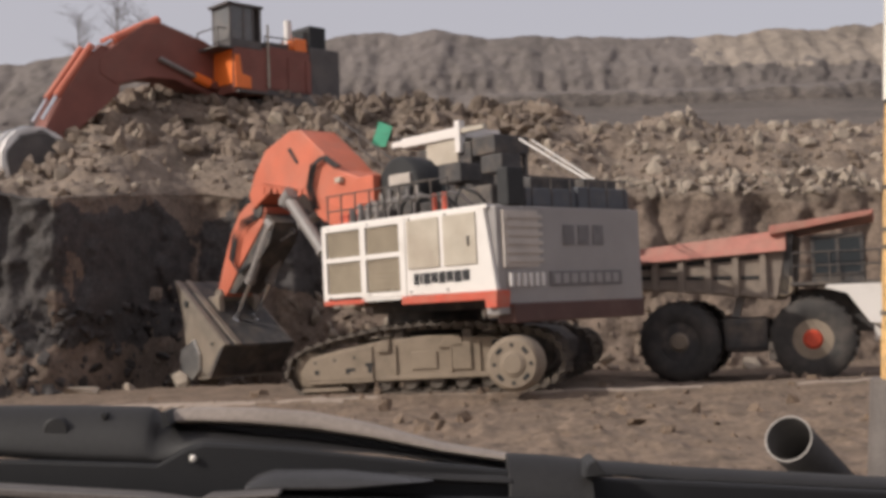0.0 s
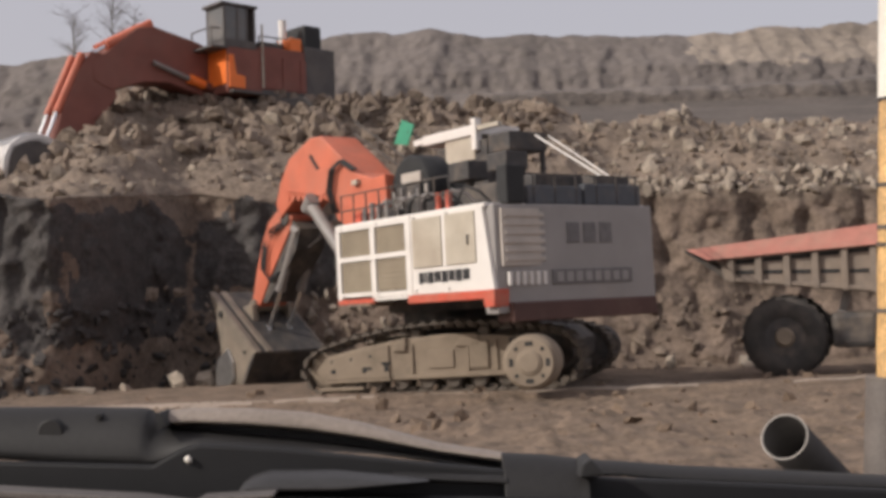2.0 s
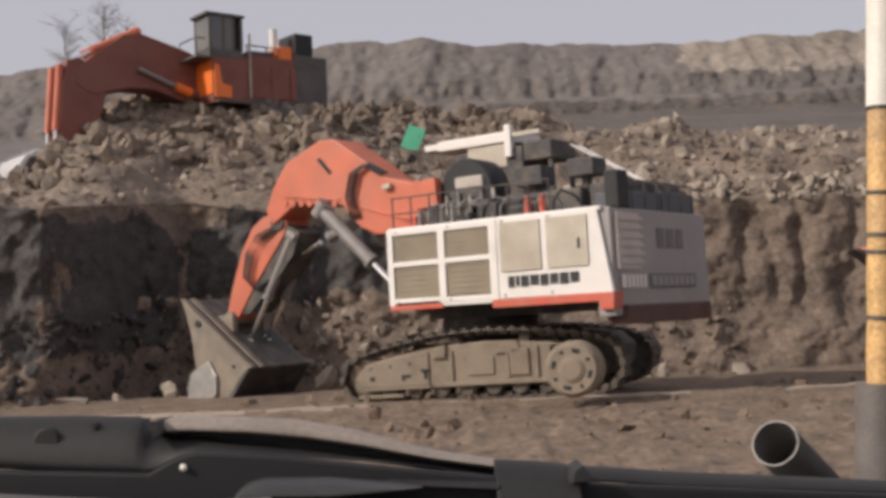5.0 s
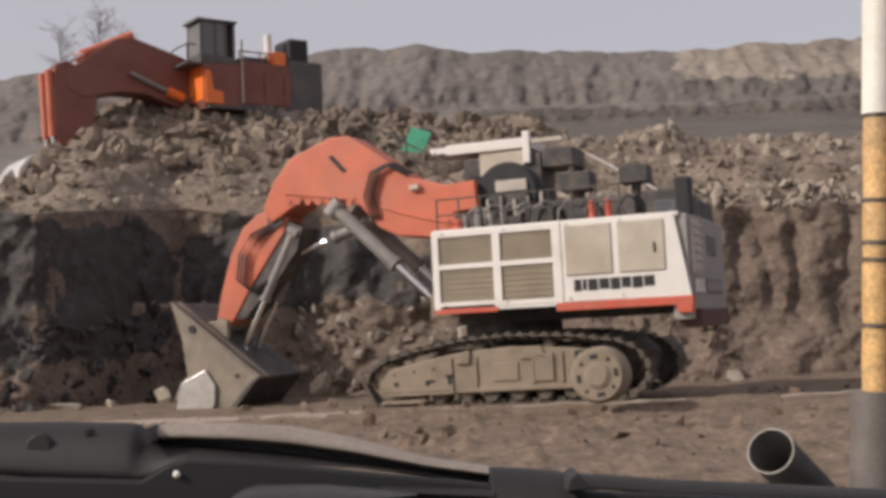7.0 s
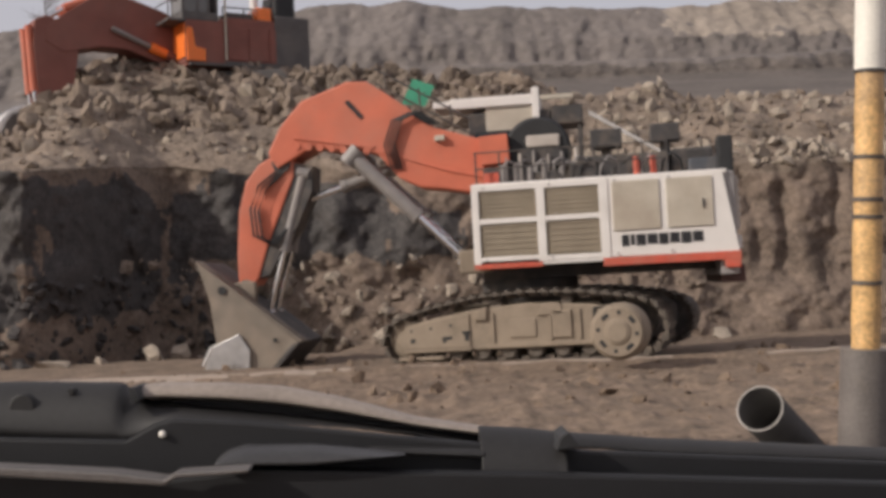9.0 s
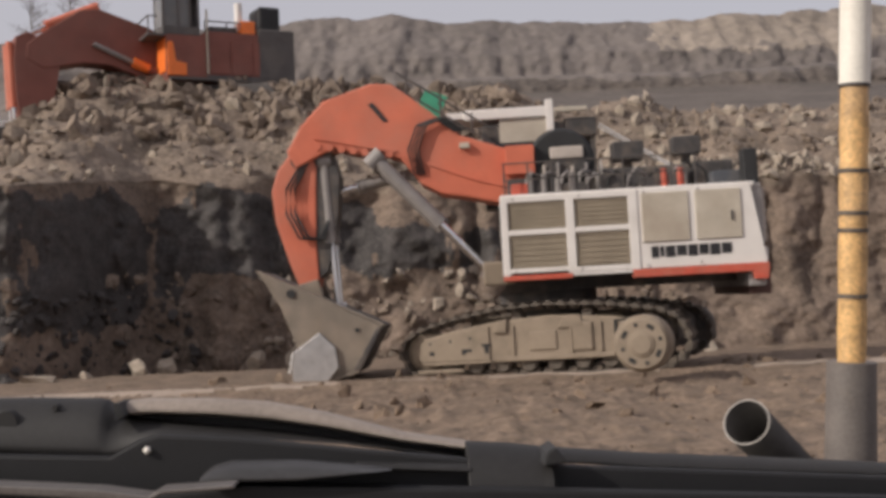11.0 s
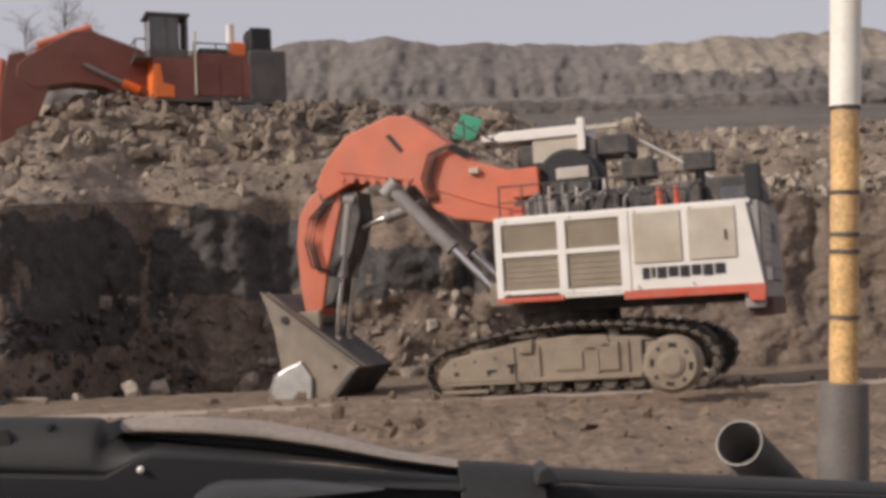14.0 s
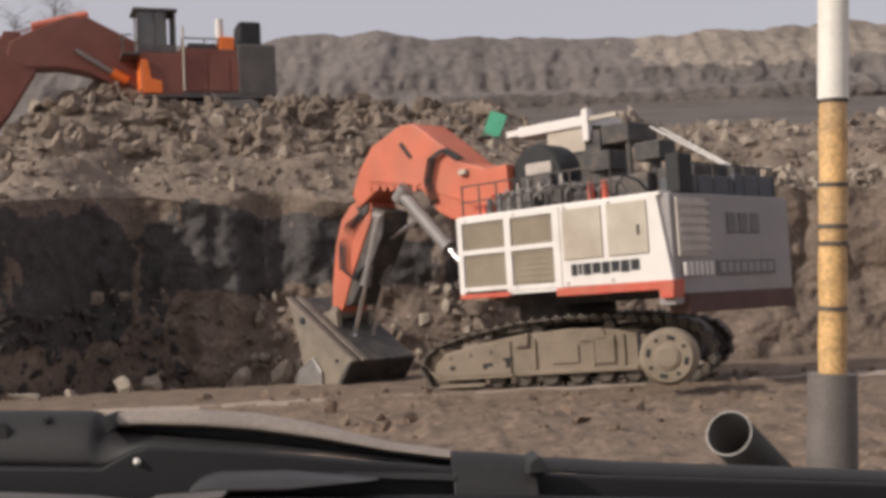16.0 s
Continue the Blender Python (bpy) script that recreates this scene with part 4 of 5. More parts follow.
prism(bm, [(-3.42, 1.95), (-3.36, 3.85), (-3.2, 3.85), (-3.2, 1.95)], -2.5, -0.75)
part("front_panel", bm, SUNORANGE, house2, "orange front panel with sunlight painted into its colour", 0.03)
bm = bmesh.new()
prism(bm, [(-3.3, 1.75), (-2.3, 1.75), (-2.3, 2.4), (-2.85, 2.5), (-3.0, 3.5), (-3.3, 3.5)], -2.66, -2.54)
part("side_panel", bm, SUNORANGE, house2, "bright orange side panel", 0.03)
cab2 = boxes("cab", [(-3.5, -1.5, -2.55, -0.9, 3.9, 4.35)], HAZEDARK, house2, "dark cab sill", 0.05)
boxes("cab_roof", [(-3.7, -1.4, -2.65, -0.8, 6.1, 6.26)], HAZEDARK, house2, "dark overhanging cab roof", 0.05)
boxes("cab_back", [(-1.62, -1.5, -2.5, -0.95, 4.35, 6.1)], HAZEDARK, house2)
for x in (-3.5, -2.7, -2.1, -1.63):
    for y in (-2.55, -1.02):
        boxes("cab_pillar", [(x, x + 0.13, y, y + 0.12, 4.35, 6.1)], HAZEDARK, house2, bevel=0.01)
boxes("cab_window", [(-3.37, -2.7, -2.52, -2.48, 4.35, 6.1), (-2.57, -2.1, -2.52, -2.48, 4.35, 6.1), (-3.47, -3.43, -2.43, -1.02, 4.35, 6.1)], SCREEN, house2, "grey cab glass with haze painted into its colour", 0.0)
boxes("operator_seat", [(-2.9, -2.2, -2.0, -1.3, 4.35, 4.8), (-2.35, -2.15, -2.0, -1.3, 4.8, 5.6)], BLACK, house2, "black operator seat", 0.06)
boxes("walkway", [(-4.3, -3.3, -2.6, -0.6, 3.78, 3.9)], HAZEDARK, house2, "steel walkway before the cab")
rods("walkway_rail", [((-4.25, -2.55, 3.9), (-4.25, -2.55, 4.8)), ((-4.25, -0.65, 3.9), (-4.25, -0.65, 4.8)), ((-4.25, -2.55, 4.8), (-4.25, -0.65, 4.8)), ((-4.25, -2.55, 4.8), (-3.75, -2.55, 4.8))], 0.04, HAZEDARK, house2)
bm = bmesh.new()
rod(bm, (0.95, -1.6, 3.8), (0.95, -1.6, 6.0), 0.22, n=16)
part("exhaust_stack", bm, WHITE, house2, "pale exhaust stack")
boxes("orange_hood", [(0.8, 1.6, -2.45, -1.2, 4.1, 4.9)], SUNORANGE, house2, "bright orange hood", 0.08)
boxes("air_box", [(1.9, 3.1, -2.3, -0.5, 4.3, 5.8)], BLACK, house2, "black air intake box", 0.15)
boxes("engine_hood", [(-0.8, 0.7, -2.0, 2.0, 4.1, 4.6)], HAZEDARK, house2, bevel=0.08)
for x0, x1 in ((-1.0, 0.1), (0.2, 1.3), (1.4, 2.5)):
    boxes("side_door", [(x0, x1, -2.56, -2.48, 1.9, 3.7)], SHADEORANGE, house2, bevel=0.04)
boxes("side_step", [(-3.2, 3.4, -2.85, -2.5, 1.5, 1.62)], HAZEDARK, house2)
boxes("lower_skirt", [(-3.0, 3.4, -2.54, -2.46, 1.52, 1.85)], HAZEDARK, house2)
rods("handrail", [((-1.2, -2.4, 4.75), (1.0, -2.4, 4.75)), ((-1.2, -2.4, 3.85), (-1.2, -2.4, 4.75)), ((0.0, -2.4, 3.85), (0.0, -2.4, 4.75)), ((1.0, -2.4, 3.85), (1.0, -2.4, 4.75))], 0.04, HAZEDARK, house2)
rods("ladder_rail", [((-1.15, -2.62, 1.9), (-1.15, -2.62, 5.3))], 0.06, DOOR, house2)
bm = bmesh.new()
prism(bm, [(0.3, -0.7), (0.5, 0.6), (-2.0, 2.1), (-4.4, 3.15), (-5.4, 3.15), (-7.4, 2.1), (-8.3, 1.5), (-8.4, 0.8), (-7.6, 0.2), (-5.6, 0.4), (-4.2, 0.2), (-2.0, -0.9)], -0.8, 0.8)
boom2 = part("boom", bm, SHADEORANGE, second, "dull orange bent boom", 0.07)
for y in (-0.5, 0.5):
    bm = bmesh.new()
    rod(bm, (-4.4, y, 3.35), (-7.2, y, 2.45), 0.24, n=14)
    part("stick_cylinder", bm, ORANGE, boom2, "orange stick cylinder")
    bm = bmesh.new()
    rod(bm, (-7.2, y, 2.45), (-8.5, y, 1.9), 0.1, n=12)
    part("cylinder_rod", bm, CHROME, boom2)
for y in (-1.0, 1.0):
    bm = bmesh.new()
    rod(bm, (-0.9, y, -0.9), (-3.0, y, 0.2), 0.24, n=14)
    part("boom_cylinder", bm, SHADEORANGE, boom2, "dull orange boom cylinder")
    bm = bmesh.new()
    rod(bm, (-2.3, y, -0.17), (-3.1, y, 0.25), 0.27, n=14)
    part("gland_cap", bm, SUNORANGE, boom2, "bright orange cylinder end cap")
    bm = bmesh.new()
    rod(bm, (-3.0, y, 0.2), (-5.0, y, 1.3), 0.13, n=12)
    part("cylinder_rod", bm, CYL, boom2, "dull grey cylinder rod")
bm = bmesh.new()
prism(bm, [(-0.9, 0.7), (-0.3, 1.0), (0.7, 0.6), (1.35, -0.5), (1.0, -3.2), (0.45, -5.3), (-0.2, -5.4), (-0.75, -2.6), (-0.95, -0.6)], -0.75, 0.75)
stick2 = part("stick", bm, SHADEORANGE, second, "dull orange stick", 0.06)
for y in (-0.5, 0.5):
    bm = bmesh.new()
    rod(bm, (-1.15, y, 0.4), (-0.85, y, -2.9), 0.19, n=12)
    part("bucket_cylinder", bm, ORANGE, stick2, "orange bucket cylinder")
    bm = bmesh.new()
    rod(bm, (-0.85, y, -2.9), (-0.65, y, -4.3), 0.1, n=12)
    part("cylinder_rod", bm, CHROME, stick2)
bm = bmesh.new()
prism(bm, [(0.4, 0.3), (-0.6, 0.5), (-1.3, 0.35), (-1.85, 0.0), (-2.2, -0.55), (-2.35, -1.2), (-2.2, -1.85), (-1.8, -2.4), (-1.2, -2.8), (-0.2, -3.0), (-0.35, -2.85), (-1.1, -2.6), (-1.6, -2.2), (-1.95, -1.7), (-2.05, -1.2), (-1.9, -0.7), (-1.5, -0.2), (-0.6, 0.2), (0.3, 0.0)], -1.7, 1.7)
bucket2 = part("bucket", bm, SCOURED, second, "scoured shining steel bucket", 0.03)
for y in (-1.7, 1.58):
    bm = bmesh.new()
    prism(bm, [(0.3, 0.1), (-0.6, 0.4), (-1.6, 0.0), (-2.2, -1.2), (-1.7, -2.3), (-0.3, -2.9), (0.3, -1.6)], y, y + 0.12)
    part("side_plate", bm, HAZEDARK, bucket2, "dark worn side plate", 0.02)
for y in (-1.1, 0.0, 1.0):
    bm = bmesh.new()
    prism(bm, [(-0.6, 0.56), (-1.35, 0.42), (-1.95, 0.02), (-2.28, -0.55), (-2.43, -1.2), (-2.36, -1.2), (-2.2, -0.55), (-1.85, 0.0), (-1.3, 0.35), (-0.6, 0.5)], y, y + 0.25)
    part("wear_strip", bm, POLISHED, bucket2, "polished wear strip")
for i in range(5):
    boxes("tooth", [(-0.3, 0.1, -1.45 + i * 0.65, -1.2 + i * 0.65, -2.75, -2.25)], POLISHED, bucket2)

# ---- haul truck: +x is its front, -y the side seen ----
truck = thing("haul_truck", "sunbleached red mining haul truck driving away along the face", "truck")
def truck_prism(name, poly, y0, y1, material, parent, label="", bevel=0.03):
    bm = bmesh.new()
    prism(bm, poly, y0, y1)
    return part(name, bm, material, parent, label, bevel)


dump = truck_prism("dump_body", [(-2.0, 3.9), (-1.9, 3.35), (3.35, 2.75), (3.7, 4.6), (-2.3, 4.2)], -2.1, 2.1, TRUCKBODY, truck, "dusty tan dump body with side ribs")
truck_prism("tail_chute", [(-3.3, 4.5), (-2.0, 3.5), (-1.7, 3.3), (-1.7, 4.25), (-2.9, 4.48)], -1.9, 1.9, DARKSTEEL, dump, "dark worn tail chute")
# sloping side rail along the top of the body
bm = bmesh.new()
a = [bm.verts.new(p) for p in ((-3.2, -2.0, 4.52), (-2.4, -2.42, 4.12), (3.72, -2.42, 4.40), (3.72, -2.0, 5.12))]
b = [bm.verts.new(v.co + Vector((0, 0.14, 0.0))) for v in a]
bm.faces.new(a)
bm.faces.new(b[::-1])
for i in range(4):
    bm.faces.new((a[(i + 1) % 4], a[i], b[i], b[(i + 1) % 4]))
part("top_rail", bm, TRUCKRED, dump, "sunbleached red sloping side rail", 0.02)
truck_prism("far_rail", [(-3.2, 4.4), (3.72, 4.7), (3.72, 5.1), (-3.2, 4.5)], 1.95, 2.1, TRUCKRED, dump)
for k in range(6):
    x0 = -1.75 + k * 0.92
    truck_prism("body_rib", [(x0, 3.34 - 0.105 * k), (x0 + 0.2, 3.32 - 0.105 * k), (x0 + 0.2, 4.18 + 0.05 * k), (x0, 4.17 + 0.05 * k)], -2.3, -2.08, TRUCKBODY, dump, "", 0.02)
for k in range(5):
    x0 = -1.5 + k * 0.92
    zt, zm = 4.1 + 0.05 * k, 3.72 - 0.03 * k
    truck_prism("side_pocket", [(x0, zt - 0.16), (x0 + 0.62, zt - 0.13), (x0 + 0.62, zt), (x0, zt - 0.03)], -2.125, -2.09, BLACK, dump, "dark pocket under the rail", 0.0)
    truck_prism("side_pocket", [(x0, zm - 0.12), (x0 + 0.6, zm - 0.13), (x0 + 0.6, zm), (x0, zm)], -2.125, -2.09, BLACK, dump, "dark pocket between ribs", 0.0)
truck_prism("lower_sill", [(-1.9, 3.4), (3.35, 2.8), (3.37, 2.95), (-1.9, 3.52)], -2.26, -2.08, TRUCKBODY, dump, "", 0.02)
truck_prism("canopy", [(3.2, 4.95), (6.5, 5.45), (6.55, 5.62), (3.2, 5.25)], -2.35, 2.3, TRUCKRED, dump, "sunbleached red canopy plate")
truck_prism("headboard", [(3.3, 2.9), (3.75, 2.9), (3.95, 5.0), (3.6, 5.0)], -2.05, 2.05, DARKSTEEL, dump, "dark headboard")
truck_prism("hoist_cylinder", [(1.5, 1.5), (1.75, 1.45), (2.2, 2.9), (1.95, 2.95)], -1.35, -1.1, CYL, truck)
boxes("chassis", [(-1.2, 5.8, -0.9, 0.9, 1.2, 2.1)], DARKSTEEL, truck, "dark chassis frame", 0.08)
boxes("engine_bay", [(3.7, 6.4, -1.2, 1.5, 1.6, 3.1)], DARKSTEEL, truck, "dark engine bay", 0.1)
boxes("fuel_tank", [(1.5, 3.0, -2.0, -0.95, 1.0, 2.2)], DARKSTEEL, truck, "dark fuel tank", 0.2)
bm = bmesh.new()
lathe(bm, [(0.36, -2.05), (0.42, -2.0), (0.42, -1.2), (0.36, -1.15)], n=24, at=(3.55, 0, 3.25))
part("air_cleaner", bm, DUSTSTEEL, truck, "dusty round air cleaner")
truck_prism("fender", [(4.9, 3.1), (5.6, 2.9), (6.3, 1.9), (6.75, 1.85), (6.75, 3.2), (5.0, 3.22)], -2.3, -1.2, WHITE, truck, "white front fender")
truck_prism("front_grille", [(6.4, 1.3), (6.9, 1.3), (6.9, 3.2), (6.4, 3.2)], -1.2, 1.9, WHITE, truck, "white front end")
tcab = boxes("cab", [(4.5, 6.2, -1.9, 0.0, 3.15, 3.6), (4.5, 6.2, -1.9, 0.0, 4.75, 4.9)], DARKSTEEL, truck, "dark truck cab", 0.05)
for x in (4.5, 5.3, 6.08):
    boxes("cab_pillar", [(x, x + 0.12, -1.9, -1.78, 3.6, 4.75)], DARKSTEEL, tcab)
boxes("cab_pillar", [(4.5, 4.62, -0.12, 0.0, 3.6, 4.75), (6.08, 6.2, -0.12, 0.0, 3.6, 4.75)], DARKSTEEL, tcab)
boxes("cab_window", [(4.62, 5.3, -1.87, -1.83, 3.6, 4.75), (5.42, 6.08, -1.87, -1.83, 3.6, 4.75)], GLASS, tcab, "dark glazed cab window", 0.0)
boxes("cab_back", [(4.5, 4.56, -1.78, -0.12, 3.6, 4.75)], DARKSTEEL, tcab)
boxes("deck", [(3.8, 6.8, -2.3, 2.2, 3.2, 3.32)], DARKSTEEL, truck)
rods("deck_rail", [((3.9, -2.25, 3.3), (3.9, -2.25, 4.3)), ((5.1, -2.25, 3.3), (5.1, -2.25, 4.3)), ((6.7, -2.25, 3.3), (6.7, -2.25, 4.3)), ((3.9, -2.25, 4.3), (6.7, -2.25, 4.3)), ((3.9, -2.25, 3.85), (6.7, -2.25, 3.85))], 0.03, DARKSTEEL, truck)
TYRE_R = 1.4
WHEELS = []


def build_wheel(name, x, y, w, out):
    bm = bmesh.new()
    h = w / 2
    lathe(bm, [(0.66, -h * 0.9), (0.72, -h * 0.97), (1.02, -h), (1.3, -h * 0.9), (TYRE_R, -h * 0.66), (TYRE_R, h * 0.66), (1.3, h * 0.9), (1.02, h), (0.72, h * 0.97), (0.66, h * 0.9)], n=40)
    wh = part(name, bm, TYRE, truck, "dusty black tyre")
    bm = bmesh.new()
    lathe(bm, [(0.67, -h * 0.93), (0.60, -h * 0.9), (0.56, -h * 0.2), (0.4, -h * 0.1), (0.4, h * 0.1), (0.56, h * 0.2), (0.60, h * 0.9), (0.67, h * 0.93)], n=28)
    part("rim", bm, DUSTSTEEL if x > 2 else DARKSTEEL, wh)
    bm = bmesh.new()
    lathe(bm, [(0.33, h * 0.3 * out), (0.33, h * 0.95 * out), (0.24, h * 1.08 * out)], n=20)
    part("hub", bm, HUBRED if x > 2 else DUSTSTEEL, wh, "red wheel hub" if x > 2 else "dusty tan wheel hub")
    for i in range(24):
        a = 2 * math.pi * i / 24
        bm = bmesh.new()
        box(bm, -0.07, 0.07, -h * 0.85, h * 0.85, TYRE_R - 0.03, TYRE_R + 0.035)
        bm.transform(Matrix.Rotation(a, 4, "Y"))
        part("tread_block", bm, TYRE, wh)
    WHEELS.append((wh, x, y))


build_wheel("front_wheel", 4.45, -1.75, 0.85, -1)
build_wheel("front_wheel", 4.45, 1.75, 0.85, 1)
build_wheel("rear_wheel", 0.0, -1.5, 1.35, -1)
build_wheel("rear_wheel", 0.0, 1.5, 1.35, 1)
boxes("step", [(3.0, 3.25, -2.1, -1.7, 0.7, 1.35)], DOOR, truck, "pale access step")

# ---- foreground: the front of the vehicle that carries the camera ----
carrier = thing("parked_vehicle", "black scuttle panel, wipers and dark bonnet of a parked vehicle", "vehicle")


def slab(name, poly, y0, y1, material, label="", bevel=0.003):
    bm = bmesh.new()
    prism(bm, poly, y0, y1)
    return part(name, bm, material, carrier, label, bevel)


def along(line, x):
    """The height of a line of (x, z) at x."""
    for (a, u), (b, v) in zip(line, line[1:]):
        if x <= b:
            return u + (v - u) * max(0.0, x - a) / (b - a)
    return line[-1][1]


def cowl(name, top, bottom, y, depth, material, label="", count=60, bend=1.0):
    """A rounded moulding between two edge lines: its top turns over to face the sky."""
    bm = bmesh.new()
    x0, x1 = max(top[0][0], bottom[0][0]), min(top[-1][0], bottom[-1][0])
    rings = []
    for i in range(count + 1):
        x = x0 + (x1 - x0) * i / count
        zt, zb = along(top, x), along(bottom, x)
        ring = []
        for k in range(9):
            a = math.pi / 2 * k / 8
            ring.append(bm.verts.new((x, y + depth * (1 - math.cos(a)) * bend, zb + (zt - zb) * math.sin(a))))
        ring.append(bm.verts.new((x, y + depth * bend + 0.012, zt - 0.004)))
        ring.append(bm.verts.new((x, y + depth * bend + 0.012, zb - 0.006)))
        rings.append(ring)
    n = len(rings[0])
    for p, q in zip(rings, rings[1:]):
        for k in range(n):
            fc = bm.faces.new((p[k], p[(k + 1) % n], q[(k + 1) % n], q[k]))
            fc.smooth = k < 8
    bm.faces.new(rings[0][::-1])
    bm.faces.new(rings[-1])
    return part(name, bm, material, carrier, label)


cowl("scuttle_panel", [(-0.6408, 2.4285), (-0.4185, 2.4261), (-0.3445, 2.4236), (-0.28, 2.4203), (-0.271, 2.4179), (-0.2686, 2.4078), (-0.2603, 2.4028), (-0.2076, 2.3946), (-0.1285, 2.384), (-0.0497, 2.3708), (-0.0056, 2.3635), (0.0579, 2.3508)],
     [(-0.6159, 2.394), (-0.4028, 2.3826), (-0.3319, 2.3751), (-0.2701, 2.3705), (-0.261, 2.3707), (-0.2508, 2.3743), (-0.2379, 2.3825), (-0.2276, 2.3866), (-0.2149, 2.3882), (-0.149, 2.3824), (-0.0479, 2.3719), (-0.0054, 2.3664), (0.0555, 2.3527)], 1.1, 0.045, SCUTTLE, "dusty black scuttle panel", count=160)
# wiper arm, its sunlit look painted by the pale grey
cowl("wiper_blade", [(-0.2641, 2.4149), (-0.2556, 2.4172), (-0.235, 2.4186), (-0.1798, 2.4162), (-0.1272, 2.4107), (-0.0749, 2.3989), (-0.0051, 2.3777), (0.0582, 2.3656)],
     [(-0.2595, 2.4138), (-0.2514, 2.4068), (-0.2312, 2.4072), (-0.177, 2.4032), (-0.1254, 2.3968), (-0.074, 2.3873), (-0.0053, 2.3716), (0.0569, 2.3607)], 1.12, 0.02, TRIMLIT, "grey wiper arm painted pale for the sunlight on it")
cowl("wiper_pivot", [(0.0503, 2.3704), (0.0844, 2.3677), (0.131, 2.361)],
     [(0.0462, 2.3257), (0.0787, 2.3246), (0.1145, 2.3234), (0.1234, 2.3255)], 1.055, 0.05, SCUTTLE, "dark wiper pivot cover")
cowl("screen_seal", [(0.13, 2.3561), (0.1617, 2.3529), (0.2144, 2.3469), (0.3201, 2.338), (0.4087, 2.3302), (0.5837, 2.3142)],
     [(0.126, 2.3445), (0.1569, 2.3435), (0.2083, 2.3376), (0.3111, 2.3294), (0.3974, 2.3229), (0.5678, 2.3073)], 1.12, 0.03, SCUTTLE, "dusty grey windscreen seal")
cowl("tray_rib", [(-0.0472, 2.3607), (-0.0057, 2.3582), (0.0541, 2.3542)],
     [(-0.0468, 2.3583), (-0.0058, 2.3535), (0.0532, 2.3486)], 1.062, 0.012, SCUTTLE, "dull ridge in the scuttle tray")
cowl("second_wiper", [(-0.1787, 2.3554), (-0.1662, 2.3647), (-0.1515, 2.3685), (-0.0953, 2.3666), (-0.0466, 2.3605), (-0.015, 2.3556)],
     [(-0.1737, 2.3557), (-0.1619, 2.3553), (-0.1476, 2.3548), (-0.0931, 2.353), (-0.0456, 2.356), (-0.0147, 2.3578)], 1.03, 0.03, TRIMDULL, "dull grey second wiper arm")
slab("joint_gap", [(-0.2584, 2.418), (-0.2538, 2.4178), (-0.25, 2.4066), (-0.2572, 2.4028)], 1.098, 1.15, BLACK, "black gap beside the wiper", 0.0)
# black strip added as the shadow below the wiper arm
slab("shadow_gap", [(-0.2665, 2.4104), (-0.1816, 2.4049), (-0.0759, 2.388), (0.0585, 2.3607), (0.058, 2.3465), (-0.0765, 2.3696), (-0.1821, 2.389), (-0.2668, 2.3972)], 1.15, 1.16, BLACK, "black strip painted for the shadow under the wiper", 0.0)
slab("pivot_end", [(0.1166, 2.3639), (0.1245, 2.3685), (0.1355, 2.3537), (0.1132, 2.3525)], 1.05, 1.1, BLACK, "black end of the pivot cover", 0.002)
slab("scuttle_tray", [(-0.62, 2.39), (-0.3855, 2.3822), (-0.2576, 2.3741), (-0.2315, 2.3875), (-0.2158, 2.3911), (-0.1524, 2.3856), (0.0358, 2.36), (0.1353, 2.3483), (0.62, 2.309), (0.62, 2.24), (-0.62, 2.24)],
     1.075, 1.088, TRIM, "black scuttle tray", 0.003)
slab("trim_strip", [(-0.6, 2.388), (-0.367, 2.368), (-0.25, 2.3574), (-0.2095, 2.3502), (-0.2003, 2.3552), (-0.1412, 2.3562), (-0.1413, 2.353), (-0.2004, 2.3511), (-0.2097, 2.3456), (-0.3672, 2.3616), (-0.6, 2.381)],
     1.0, 1.03, PIPERIM, "pale trim strip", 0.002)
slab("lower_sill", [(-0.6, 2.380), (-0.3672, 2.3606), (-0.2097, 2.3440), (-0.14, 2.349), (0.1, 2.335), (0.6, 2.30), (0.6, 2.2), (-0.6, 2.2)], 1.04, 1.06, TRIM, "black sill under the windscreen", 0.003)
for x, z, rad, y in ((-0.356, 2.4085, 0.0115, 1.1035), (-0.3145, 2.4195, 0.003, 1.112)):
    bm = bmesh.new()
    lathe(bm, [(rad * 0.86, y + 0.003), (rad, y + 0.004), (rad, y + 0.035)], n=24, at=(x, 0, z - 0.004))
    part("screw_cap", bm, SCUTTLE, carrier)
bm = bmesh.new()
bmesh.ops.create_uvsphere(bm, u_segments=12, v_segments=8, radius=0.0033)
bmesh.ops.translate(bm, vec=(-0.225, 1.073, 2.3785), verts=bm.verts)
part("rivet", bm, POLEWHITE, carrier, "small bright rivet")
boxes("bonnet", [(-0.95, 1.15, 1.15, 2.45, 0.75, 2.08)], TRIM, carrier, "black bonnet and front body", 0.08)
boxes("front_wing", [(-1.0, -0.75, 0.9, 2.3, 0.0, 1.4), (0.95, 1.2, 0.9, 2.3, 0.0, 1.4)], TRIM, carrier, bevel=0.05)
boxes("bulkhead", [(-0.9, 1.1, 1.0, 1.16, 0.6, 2.30)], TRIM, carrier, bevel=0.02)
stub = thing("steel_pipe", "cut grey steel pipe on a bracket over the bonnet", "pipe")
PC, PD = Vector((0.525, 1.90, 2.283)), Vector((0.50, 0.68, -0.42)).normalized()
bm = bmesh.new()
rod(bm, PC, PC + PD * 0.5, 0.037, n=40, cap=False)
pm = part("tube", bm, PIPE, stub)
sm = pm.modifiers.new("wall", "SOLIDIFY")
sm.thickness, sm.offset = 0.0025, -1
bm = bmesh.new()
q = PD.to_track_quat("Z", "Y").to_matrix()
